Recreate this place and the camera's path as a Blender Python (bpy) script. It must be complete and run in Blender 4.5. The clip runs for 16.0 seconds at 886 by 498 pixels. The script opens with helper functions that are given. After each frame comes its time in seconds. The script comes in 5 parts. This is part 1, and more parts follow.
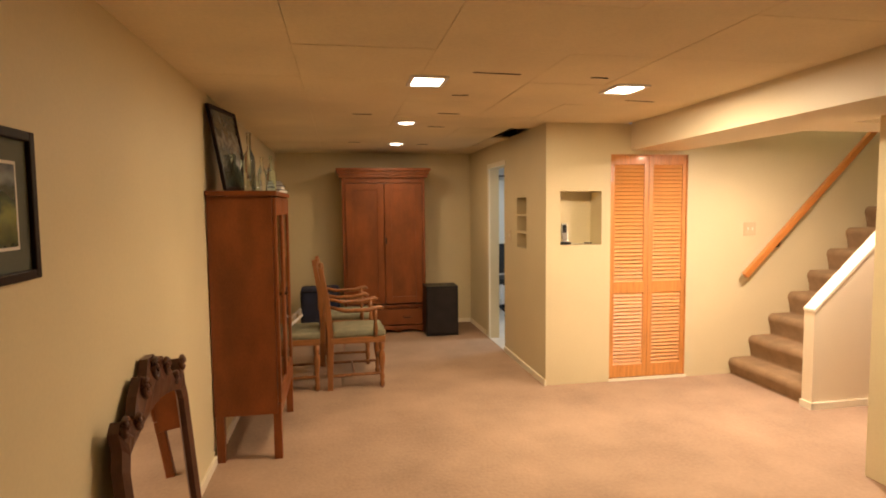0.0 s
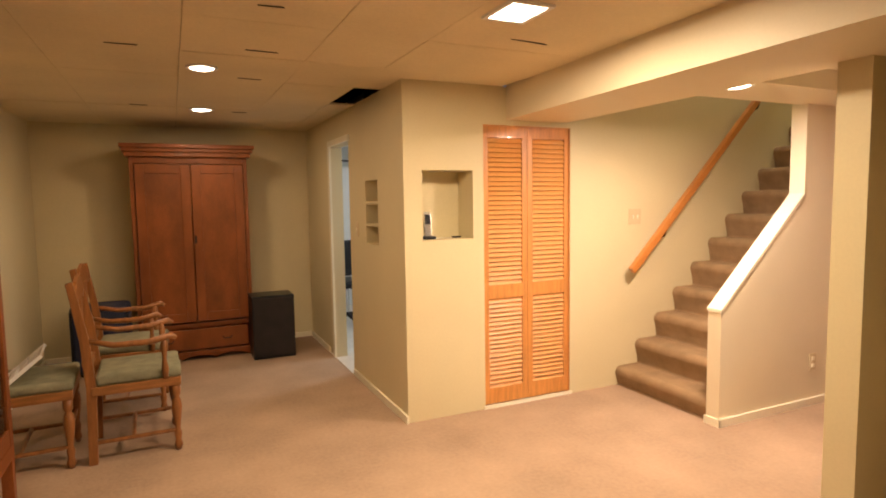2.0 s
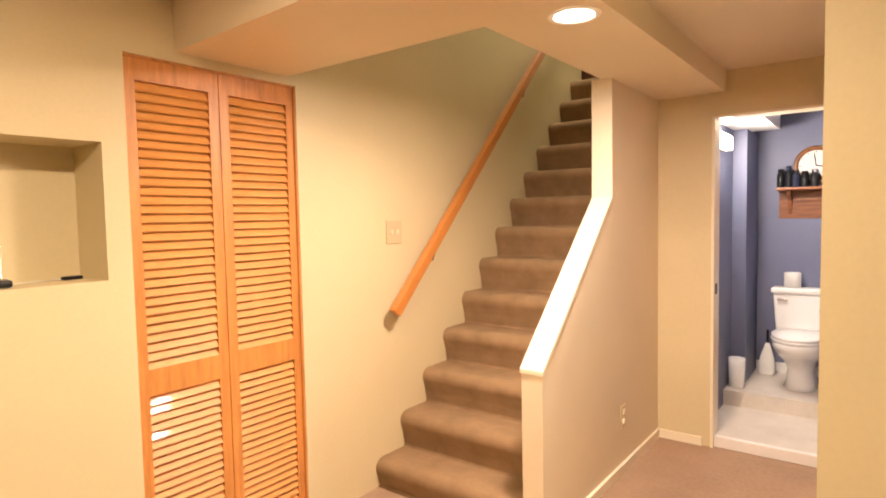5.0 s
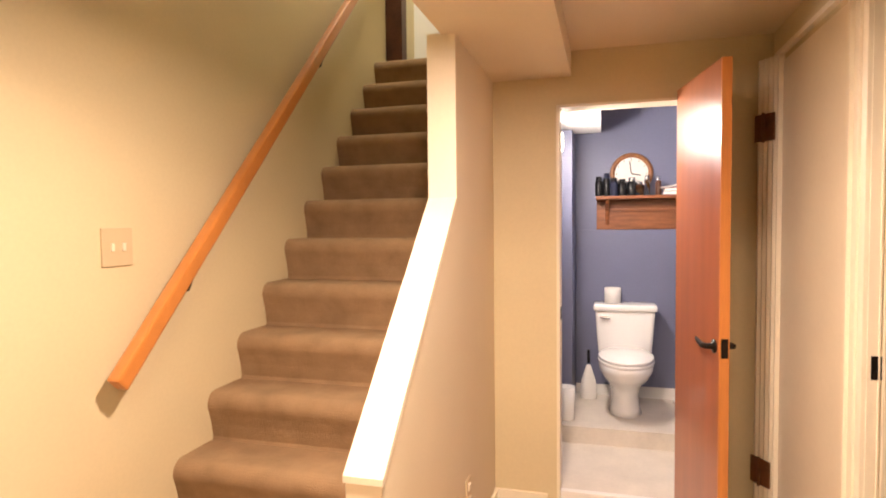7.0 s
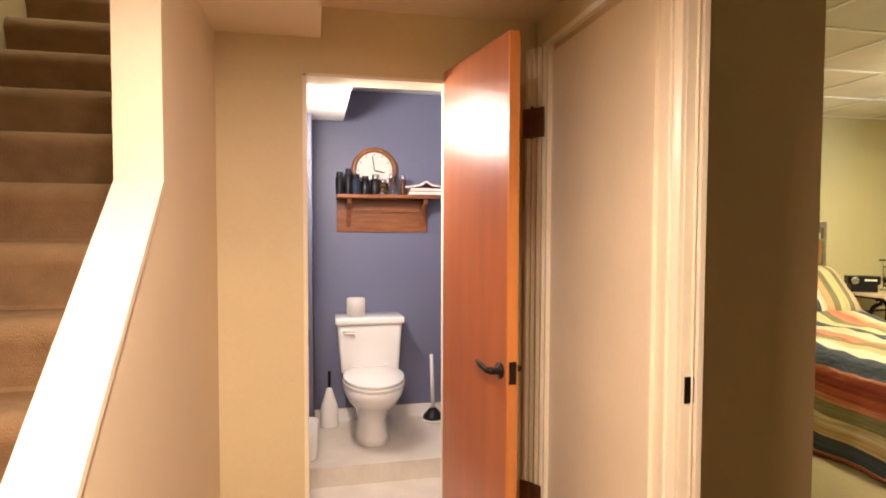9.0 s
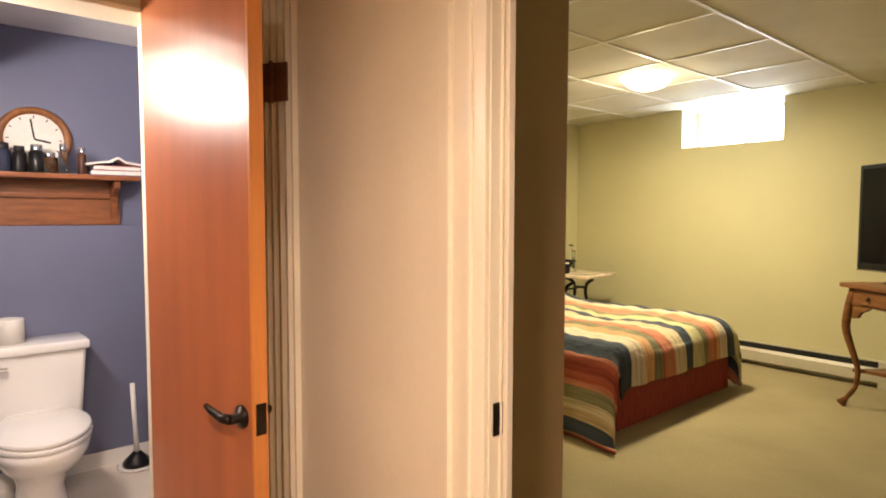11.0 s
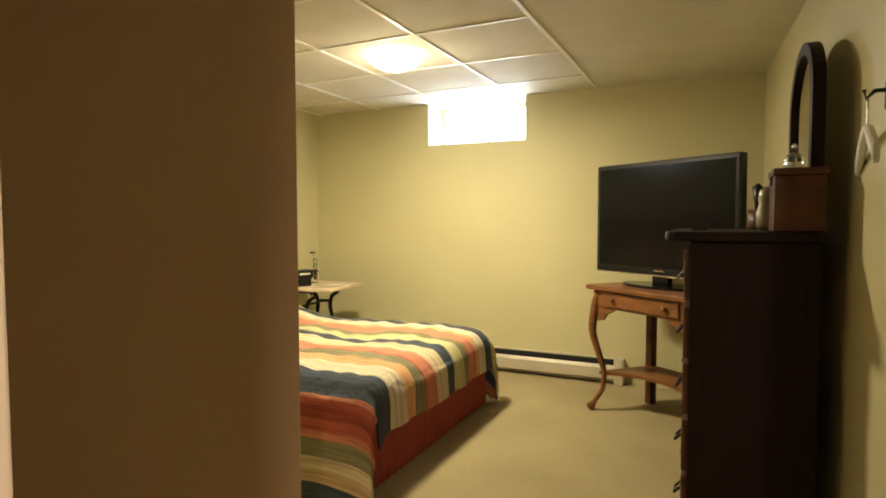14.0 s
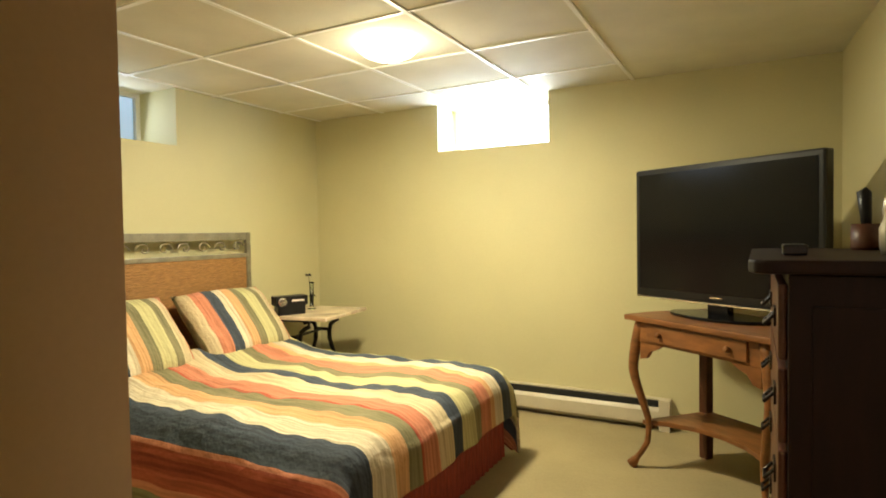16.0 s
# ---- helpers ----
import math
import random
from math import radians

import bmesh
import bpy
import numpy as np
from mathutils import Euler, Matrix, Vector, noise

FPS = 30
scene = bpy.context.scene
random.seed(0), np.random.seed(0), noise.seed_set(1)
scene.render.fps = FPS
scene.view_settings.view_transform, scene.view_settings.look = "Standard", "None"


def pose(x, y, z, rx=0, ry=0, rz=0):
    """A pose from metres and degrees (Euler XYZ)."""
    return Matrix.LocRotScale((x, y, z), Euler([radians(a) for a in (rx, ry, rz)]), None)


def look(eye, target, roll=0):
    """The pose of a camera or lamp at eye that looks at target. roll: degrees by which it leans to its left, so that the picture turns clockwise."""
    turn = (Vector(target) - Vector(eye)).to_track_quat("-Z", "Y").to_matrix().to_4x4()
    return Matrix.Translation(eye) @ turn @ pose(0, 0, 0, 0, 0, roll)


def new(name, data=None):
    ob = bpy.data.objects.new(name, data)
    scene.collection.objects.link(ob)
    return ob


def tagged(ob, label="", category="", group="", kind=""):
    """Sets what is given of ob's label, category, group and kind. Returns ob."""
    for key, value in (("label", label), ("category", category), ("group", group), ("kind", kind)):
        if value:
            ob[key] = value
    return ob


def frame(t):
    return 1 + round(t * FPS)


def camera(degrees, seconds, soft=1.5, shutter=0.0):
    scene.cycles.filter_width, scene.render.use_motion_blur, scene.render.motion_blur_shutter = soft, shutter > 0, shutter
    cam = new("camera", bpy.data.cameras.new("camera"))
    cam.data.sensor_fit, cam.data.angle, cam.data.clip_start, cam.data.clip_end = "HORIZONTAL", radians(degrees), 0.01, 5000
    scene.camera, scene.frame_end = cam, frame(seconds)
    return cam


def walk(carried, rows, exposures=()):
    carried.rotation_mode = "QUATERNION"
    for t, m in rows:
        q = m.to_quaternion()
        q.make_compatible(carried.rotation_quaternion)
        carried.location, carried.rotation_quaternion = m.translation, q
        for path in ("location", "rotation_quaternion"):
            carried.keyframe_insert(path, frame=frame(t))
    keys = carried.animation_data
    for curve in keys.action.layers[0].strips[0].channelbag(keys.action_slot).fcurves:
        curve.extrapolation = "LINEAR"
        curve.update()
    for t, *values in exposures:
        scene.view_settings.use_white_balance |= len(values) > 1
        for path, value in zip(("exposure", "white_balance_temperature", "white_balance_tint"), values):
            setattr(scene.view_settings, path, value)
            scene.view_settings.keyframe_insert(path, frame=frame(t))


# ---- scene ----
cam = camera(74.6, 16.0, 1.9)
PATH = [
    (0, (0.332, 0.217, 1.512), (0.68, 2.181, 1.367), -0.6),
    (0.5, (0.386, 0.503, 1.494), (0.841, 2.444, 1.337), -0.7),
    (1, (0.442, 0.815, 1.476), (1.024, 2.721, 1.311), -0.8),
    (1.5, (0.536, 1.086, 1.443), (1.248, 2.947, 1.28), -1.0),
    (2, (0.687, 1.378, 1.435), (1.526, 3.186, 1.269), -0.9),
    (2.5, (0.82, 1.629, 1.416), (1.766, 3.384, 1.25), -0.9),
    (3, (0.969, 1.885, 1.394), (2.056, 3.557, 1.238), -0.9),
    (3.5, (1.165, 2.114, 1.387), (2.36, 3.711, 1.233), -0.9),
    (4, (1.356, 2.342, 1.398), (2.687, 3.828, 1.246), -1.1),
    (4.2, (1.399, 2.437, 1.38), (2.796, 3.862, 1.243), -1.2),
    (6.3, (2.213, 3.214, 1.367), (4.035, 4.031, 1.251), -0.6),
    (6.5, (2.289, 3.266, 1.364), (4.147, 3.998, 1.258), -0.7),
    (7, (2.428, 3.34, 1.353), (4.353, 3.874, 1.265), -0.6),
    (7.5, (2.628, 3.43, 1.35), (4.6, 3.75, 1.262), -0.4),
    (8, (2.811, 3.468, 1.345), (4.809, 3.527, 1.261), -0.2),
    (8.2, (2.86, 3.475, 1.344), (4.857, 3.437, 1.26), -0.1),
    (10.3, (3.27, 3.54, 1.352), (4.992, 2.542, 1.249), 0.3),
    (10.5, (3.328, 3.505, 1.35), (5.008, 2.426, 1.239), 0.3),
    (11, (3.452, 3.42, 1.343), (4.991, 2.147, 1.23), 0.1),
    (11.5, (3.538, 3.314, 1.335), (4.941, 1.893, 1.227), -0.4),
    (12, (3.597, 3.217, 1.321), (4.88, 1.686, 1.215), -0.7),
    (12.5, (3.706, 3.067, 1.33), (4.819, 1.41, 1.216), -0.6),
    (13, (3.821, 2.97, 1.324), (4.768, 1.211, 1.217), -0.5),
    (13.5, (3.917, 2.883, 1.331), (4.789, 1.086, 1.228), -0.3),
    (14, (3.959, 2.741, 1.325), (4.818, 0.938, 1.228), -0.1),
    (14.5, (4.004, 2.55, 1.342), (4.838, 0.733, 1.255), -0.3),
    (15, (4.043, 2.382, 1.357), (4.919, 0.586, 1.279), -0.5),
    (15.5, (4.074, 2.254, 1.357), (4.981, 0.473, 1.294), -0.7),
    (16, (4.128, 2.116, 1.366), (5.073, 0.355, 1.307), -0.9),
]
EXPOSURES = [(0, -0.1, 6500, 10), (1, -0.16, 6500, 10), (3.5, -0.1, 6460, 10), (6.5, -0.08, 6350, 15), (8, -0.15, 6400, 15), (10.5, -0.38, 6450, 15), (12, -0.5, 6500, 14), (13.5, -0.46, 6500, 13), (16, -0.36, 6350, 9)]
walk(cam, [(t, look(eye, target, roll)) for t, eye, target, roll in PATH], EXPOSURES)

# ---- world, lamps ----
world = bpy.data.worlds.new("sky")
scene.world = world
world.use_nodes = True
sky = world.node_tree.nodes.new("ShaderNodeTexSky")
sky.sky_type, sky.sun_disc = "NISHITA", False
sky.sun_elevation, sky.sun_rotation = radians(38), radians(150)
world.node_tree.links.new(sky.outputs["Color"], world.node_tree.nodes["Background"].inputs["Color"])
world.node_tree.nodes["Background"].inputs["Strength"].default_value = 0.12

sun = new("sun", bpy.data.lights.new("sun", "SUN"))
sun.data.energy, sun.data.angle, sun.data.color = 2.0, radians(0.5), (1, 0.95, 0.88)
sun.matrix_world = look((6, -8, 9), (6, -2, 0))

WARM = (1.0, 0.752, 0.495)
ROSY = (1.0, 0.75, 0.59)
COOL = (1.0, 0.86, 0.74)
AMBER = (1.0, 0.70, 0.43)


def lamp(name, at, size, watts, colour, size_y=None, aim=None):
    ob = new(name, bpy.data.lights.new(name, "AREA"))
    ob.data.shape = "RECTANGLE" if size_y else "DISK"
    ob.data.size, ob.data.energy, ob.data.color = size, watts, colour
    if size_y:
        ob.data.size_y = size_y
    ob.matrix_world = look(at, aim or (at[0], at[1] + 0.001, at[2] - 1))
    return ob


lamp("square_light_lamp", (0.81, 3.35, 2.165), 0.17, 11, WARM, 0.2)
lamp("square_light_lamp", (1.98, 3.42, 2.165), 0.17, 54, WARM, 0.2)
# added fill lamp behind the camera's start, always out of view
lamp("square_light_lamp", (1.98, -0.4, 2.165), 0.17, 8, WARM, 0.2)
lamp("round_light_lamp", (0.875, 4.9, 2.165), 0.13, 11, AMBER)
lamp("round_light_lamp", (0.94, 6.43, 2.165), 0.15, 12, AMBER)
lamp("hall_light_lamp", (3.49, 3.61, 2.005), 0.13, 60, ROSY)
lamp("vanity_light_lamp", (5.6, 3.555, 1.80), 0.42, 28, COOL, 0.1, (5.75, 2.9, 1.55))
lamp("upstairs_light_lamp", (5.8, 4.35, 4.6), 0.4, 40, (1.0, 0.93, 0.74))
lamp("office_light_lamp", (3.2, 6.5, 2.1), 0.3, 26, (0.86, 0.93, 1.0))
dome_lamp = new("bedroom_light_lamp", bpy.data.lights.new("bedroom_light_lamp", "POINT"))
dome_lamp.data.energy, dome_lamp.data.color, dome_lamp.data.shadow_soft_size = 10, (1.0, 0.87, 0.56), 0.07
dome_lamp.location = (5.78, -0.40, 2.17)
lamp("bedroom_light_disc", (5.78, -0.40, 2.235), 0.22, 92, (1.0, 0.87, 0.56))


# ---- materials ----
def mat(name, colour, rough=0.6, vary=0.06, scale=6.0, bump=0.05, fine=120.0, metal=0.0, spec=0.5, stretch=(1, 1, 1), coat=0.0, second=None):
    m = bpy.data.materials.new(name)
    m.use_nodes = True
    nt = m.node_tree
    b = nt.nodes["Principled BSDF"]
    b.inputs["Roughness"].default_value, b.inputs["Metallic"].default_value = rough, metal
    b.inputs["Specular IOR Level"].default_value = spec
    b.inputs["Coat Weight"].default_value = coat
    tc = nt.nodes.new("ShaderNodeTexCoord")
    mp = nt.nodes.new("ShaderNodeMapping")
    mp.inputs["Scale"].default_value = stretch
    nt.links.new(tc.outputs["Object"], mp.inputs["Vector"])
    big = nt.nodes.new("ShaderNodeTexNoise")
    big.inputs["Scale"].default_value, big.inputs["Detail"].default_value = scale, 5
    small = nt.nodes.new("ShaderNodeTexNoise")
    small.inputs["Scale"].default_value, small.inputs["Detail"].default_value = fine, 3
    for n in (big, small):
        nt.links.new(mp.outputs[0], n.inputs["Vector"])
    mix = nt.nodes.new("ShaderNodeMath")
    mix.operation = "MULTIPLY_ADD"
    mix.inputs[1].default_value = 0.35
    nt.links.new(small.outputs["Fac"], mix.inputs[0])
    nt.links.new(big.outputs["Fac"], mix.inputs[2])
    ramp = nt.nodes.new("ShaderNodeValToRGB")
    lo = second or tuple(c * (1 - vary * 2.2) for c in colour)
    hi = tuple(min(1, c * (1 + vary)) for c in colour)
    ramp.color_ramp.elements[0].position, ramp.color_ramp.elements[1].position = 0.42, 0.92
    ramp.color_ramp.elements[0].color, ramp.color_ramp.elements[1].color = (*lo, 1), (*hi, 1)
    nt.links.new(mix.outputs[0], ramp.inputs["Fac"])
    nt.links.new(ramp.outputs["Color"], b.inputs["Base Color"])
    if bump:
        bn = nt.nodes.new("ShaderNodeBump")
        bn.inputs["Strength"].default_value, bn.inputs["Distance"].default_value = bump, 0.01
        nt.links.new(mix.outputs[0], bn.inputs["Height"])
        nt.links.new(bn.outputs["Normal"], b.inputs["Normal"])
    return m


def glow(name, colour, strength):
    m = bpy.data.materials.new(name)
    m.use_nodes = True
    b = m.node_tree.nodes["Principled BSDF"]
    b.inputs["Base Color"].default_value = (*colour, 1)
    b.inputs["Emission Color"].default_value, b.inputs["Emission Strength"].default_value = (*colour, 1), strength
    return m


def glass(name, colour=(0.9, 0.97, 0.94), rough=0.02):
    m = bpy.data.materials.new(name)
    m.use_nodes = True
    b = m.node_tree.nodes["Principled BSDF"]
    b.inputs["Base Color"].default_value = (*colour, 1)
    b.inputs["Transmission Weight"].default_value, b.inputs["Roughness"].default_value, b.inputs["IOR"].default_value = 1, rough, 1.45
    return m


CREAM = mat("cream_wall_paint", (0.64, 0.555, 0.345), 0.55, 0.04, 1.2, 0.08, 70)
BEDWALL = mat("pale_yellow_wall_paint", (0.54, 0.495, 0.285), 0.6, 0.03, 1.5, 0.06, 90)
# darker, browner wall paint; the passage's shade is put into this colour
SHADEDWALL = mat("shaded_wall_paint", (0.42, 0.295, 0.168), 0.6, 0.04, 1.5, 0.06, 90)
CEIL = mat("ceiling_panel_board", (0.76, 0.655, 0.44), 0.8, 0.07, 1.3, 0.05, 60)
BEAMP = mat("cream_beam_paint", (0.72, 0.63, 0.46), 0.5, 0.03, 1.5, 0.04, 90)
TRIM = mat("ivory_trim_paint", (0.80, 0.74, 0.58), 0.35, 0.03, 3, 0.02, 60)
WHITE = mat("white_paint", (0.82, 0.81, 0.78), 0.4, 0.02, 3, 0.02, 60)
BLUE = mat("blue_grey_wall_paint", (0.15, 0.165, 0.26), 0.5, 0.05, 2, 0.05, 90)
CARPET = mat("tan_carpet", (0.38, 0.262, 0.178), 0.95, 0.12, 1.9, 0.9, 42, spec=0.1)
BEDCARPET = mat("beige_carpet", (0.31, 0.253, 0.14), 0.95, 0.07, 2.2, 0.7, 60, spec=0.1)
STAIRCARPET = mat("brown_stair_carpet", (0.30, 0.196, 0.108), 0.95, 0.1, 10, 0.9, 220, spec=0.1)
PINE = mat("varnished_pine", (0.60, 0.25, 0.063), 0.40, 0.14, 5, 0.03, 40, stretch=(9, 9, 0.8), coat=0.1)
PINEH = mat("varnished_pine_rails", (0.67, 0.31, 0.085), 0.45, 0.14, 5, 0.03, 40, stretch=(0.8, 9, 9), coat=0.08)
CHERRY = mat("red_brown_cabinet_wood", (0.225, 0.066, 0.017), 0.40, 0.2, 3.2, 0.02, 60, spec=0.3, stretch=(2.0, 2.0, 0.9), coat=0.08)
OAK = mat("oak_wood", (0.27, 0.105, 0.03), 0.4, 0.2, 6, 0.04, 60, stretch=(7, 7, 0.8), coat=0.15)
OAKH = mat("oak_wood_flat", (0.28, 0.115, 0.034), 0.35, 0.2, 6, 0.04, 60, stretch=(0.9, 7, 7), coat=0.2)
DARKWOOD = mat("dark_mahogany", (0.013, 0.0045, 0.003), 0.5, 0.2, 5, 0.02, 60, spec=0.16, stretch=(6, 6, 0.8))
MIDWOOD = mat("carved_walnut", (0.085, 0.03, 0.014), 0.42, 0.2, 8, 0.05, 60, spec=0.3, coat=0.08)
DOORWOOD = mat("varnished_birch_door", (0.40, 0.13, 0.045), 0.30, 0.08, 3, 0.008, 45, stretch=(5, 5, 0.45), coat=0.3)
DOOREDGE = mat("door_edge_wood", (0.55, 0.21, 0.05), 0.35, 0.12, 4, 0.02, 45, stretch=(7, 7, 0.5))
BRONZE = mat("dark_bronze", (0.03, 0.024, 0.02), 0.35, 0.2, 20, 0, 90, metal=0.8)
IRON = mat("black_cast_iron", (0.02, 0.018, 0.016), 0.5, 0.2, 20, 0.1, 90, metal=0.5)
BLACK = mat("black_plastic", (0.008, 0.008, 0.009), 0.35, 0.1, 20, 0, 90, spec=0.3)
GLOSS = mat("glossy_black_screen", (0.004, 0.004, 0.005), 0.16, 0.05, 2, 0, 90, spec=0.22)
CHROME = mat("brushed_chrome", (0.6, 0.6, 0.6), 0.25, 0.05, 20, 0, 90, metal=1)
PORCELAIN = mat("white_porcelain", (0.85, 0.84, 0.82), 0.12, 0.01, 3, 0, 60, coat=0.4)
TILE = mat("pale_floor_vinyl", (0.72, 0.66, 0.58), 0.3, 0.06, 6, 0.03, 60)
GREENSEAT = mat("sage_green_upholstery", (0.24, 0.23, 0.15), 0.9, 0.14, 12, 0.4, 180, spec=0.1)
SPEAKERCLOTH = mat("black_speaker_cloth", (0.022, 0.016, 0.014), 0.9, 0.2, 8, 0.4, 300)
NAVY = mat("navy_fabric", (0.012, 0.018, 0.05), 0.75, 0.2, 8, 0.3, 200)
MIRROR = mat("mirror_silver", (0.9, 0.9, 0.9), 0.02, 0.0, 2, 0, 60, metal=1)
CLEAR = glass("clear_glass")
GREENGLASS = glass("pale_green_glass", (0.72, 0.9, 0.82))
PAPER = mat("paper_white", (0.75, 0.73, 0.68), 0.8, 0.04, 8, 0, 60)
RED = mat("red_bed_skirt", (0.30, 0.05, 0.03), 0.9, 0.2, 14, 0.3, 120, stretch=(8, 8, 1))
WICKER = mat("woven_wicker", (0.31, 0.15, 0.04), 0.7, 0.16, 34, 0.6, 160, stretch=(1, 0.6, 3))
PEWTER = mat("pewter_metal", (0.30, 0.27, 0.2), 0.4, 0.15, 14, 0.05, 90, metal=0.7)
MARBLE = mat("veined_marble", (0.62, 0.5, 0.36), 0.25, 0.2, 6, 0, 40, coat=0.2)
HEATER = mat("beige_enamel_metal", (0.50, 0.45, 0.33), 0.4, 0.05, 6, 0, 60)
# near-black stands in for the shade inside gaps and hollows
HOLLOWSHADE = mat("hollow_shade_black", (0.01, 0.009, 0.008), 0.9, 0.1, 6, 0, 60)
SWITCHP = mat("ivory_plastic", (0.58, 0.47, 0.29), 0.35, 0.02, 6, 0, 60)
LAMPGLOW = glow("lamp_glow", (1.0, 0.88, 0.7), 14)
DOMEGLOW = glow("dome_glow", (1.0, 0.88, 0.58), 14)
DAYGLOW = glow("overcast_daylight", (0.86, 0.93, 1.0), 12)
SHADEGLOW = glow("shaded_daylight", (0.62, 0.74, 0.9), 0.75)


# ---- mesh helpers ----
def box(bm, x0, x1, y0, y1, z0, z1, bevel=0.0, m=None):
    vs = [bm.verts.new((x, y, z)) for x in (x0, x1) for y in (y0, y1) for z in (z0, z1)]
    fs = [bm.faces.new([vs[i] for i in q]) for q in ((0, 1, 3, 2), (4, 6, 7, 5), (0, 4, 5, 1), (2, 3, 7, 6), (0, 2, 6, 4), (1, 5, 7, 3))]
    if m is not None:
        for v in vs:
            v.co = m @ v.co
    if bevel:
        bmesh.ops.bevel(bm, geom=list({e for f in fs for e in f.edges}), offset=bevel, segments=2, profile=0.6, affect="EDGES")
    return bm


def boxes(*rows, bevel=0.0):
    bm = bmesh.new()
    for r in rows:
        box(bm, *r, bevel=bevel)
    return bm


def prism(outline, axis, a, b, bevel=0.0):
    """A flat outline of (u, v) pushed from a to b along the axis."""
    put = {"x": lambda u, v, w: (w, u, v), "y": lambda u, v, w: (u, w, v), "z": lambda u, v, w: (u, v, w)}[axis]
    bm = bmesh.new()
    lo = [bm.verts.new(put(u, v, a)) for u, v in outline]
    hi = [bm.verts.new(put(u, v, b)) for u, v in outline]
    n = len(outline)
    bm.faces.new(lo), bm.faces.new(hi[::-1])
    for i in range(n):
        bm.faces.new((lo[i], hi[i], hi[(i + 1) % n], lo[(i + 1) % n]))
    bmesh.ops.recalc_face_normals(bm, faces=bm.faces)
    if bevel:
        bmesh.ops.bevel(bm, geom=list(bm.edges), offset=bevel, segments=2, profile=0.6, affect="EDGES")
    return bm


def lathe(profile, steps=20, centre=(0, 0), bm=None, m=None):
    """A turned shape from (radius, z) pairs."""
    bm = bm or bmesh.new()
    rings, made = [], []
    for r, z in profile:
        ring = [bm.verts.new((centre[0] + r * math.cos(2 * math.pi * i / steps), centre[1] + r * math.sin(2 * math.pi * i / steps), z)) for i in range(steps)]
        rings.append(ring)
        made += ring
    for a, b in zip(rings, rings[1:]):
        for i in range(steps):
            bm.faces.new((a[i], a[(i + 1) % steps], b[(i + 1) % steps], b[i]))
    bm.faces.new(rings[0][::-1]), bm.faces.new(rings[-1])
    if m is not None:
        for v in made:
            v.co = m @ v.co
    return bm


def tube(points, radius, sides=8, bm=None):
    """A rod through points; radius is a number or one for each point."""
    bm = bm or bmesh.new()
    pts = [Vector(p) for p in points]
    radii = radius if isinstance(radius, (list, tuple)) else [radius] * len(pts)
    rings = []
    for i, p in enumerate(pts):
        way = (pts[min(i + 1, len(pts) - 1)] - pts[max(i - 1, 0)]).normalized()
        side = way.cross(Vector((0, 0, 1)) if abs(way.z) < 0.95 else Vector((0, 1, 0))).normalized()
        up = side.cross(way)
        rings.append([bm.verts.new(p + radii[i] * (math.cos(2 * math.pi * k / sides) * side + math.sin(2 * math.pi * k / sides) * up)) for k in range(sides)])
    for a, b in zip(rings, rings[1:]):
        for k in range(sides):
            bm.faces.new((a[k], a[(k + 1) % sides], b[(k + 1) % sides], b[k]))
    bm.faces.new(rings[0][::-1]), bm.faces.new(rings[-1])
    return bm


def mesh(name, bm, material, smooth=False):
    bmesh.ops.recalc_face_normals(bm, faces=bm.faces)
    data = bpy.data.meshes.new(name)
    bm.to_mesh(data)
    bm.free()
    data.materials.append(material)
    if smooth:
        for p in data.polygons:
            p.use_smooth = True
    return new(name, data)


def part(name, bm, material, parent, label="", smooth=False):
    ob = mesh(name, bm, material, smooth)
    ob.parent = parent
    return tagged(ob, label)


def thing(name, at, label, category, turn=0, group=""):
    ob = new(name)
    ob.empty_display_size = 0.1
    ob.matrix_world = pose(*at, 0, 0, turn)
    return tagged(ob, label, category, group)


def fixed(name, bm, material, label="", category=""):
    return tagged(mesh(name, bm, material), label, category or name.split("_")[0], kind="structure")


# ---- structure: main room ----
fixed("floor", boxes((-0.57, 3.64, -2.75, 2.585, -0.12, 0), (-0.57, 5.24, 2.585, 7.75, -0.12, 0)), CARPET, "tan wall-to-wall carpet", "floor")
fixed("wall_west", boxes((-0.57, -0.43, -2.75, 7.75, 0, 2.19)), CREAM, "cream painted wall", "wall")
fixed("wall_north", boxes((-0.43, 2.01, 7.62, 7.75, 0, 2.19)), CREAM, "cream painted wall", "wall")
fixed("wall_south", boxes((-0.43, 3.52, -2.75, -2.6, 0, 2.14)), CREAM, "cream painted wall", "wall")
fixed("wall_niche", boxes(
    (2.01, 2.135, 4.8, 4.9, 0, 2.19), (2.135, 2.5, 4.8, 4.9, 0, 1.18), (2.135, 2.5, 4.8, 4.9, 1.63, 2.19), (2.5, 2.58, 4.8, 4.9, 0, 2.19),
    (2.58, 3.29, 4.8, 4.9, 1.935, 2.19),
    (2.01, 2.11, 4.9, 5.31, 0, 2.19), (2.01, 2.11, 5.31, 5.6, 0, 1.12), (2.01, 2.11, 5.31, 5.6, 1.59, 2.19), (2.01, 2.11, 5.6, 6.03, 0, 2.19),
    (2.01, 2.11, 6.03, 6.6, 1.93, 2.19), (2.01, 2.11, 6.6, 7.75, 0, 2.19)), CREAM, "cream painted wall with two niches", "wall")
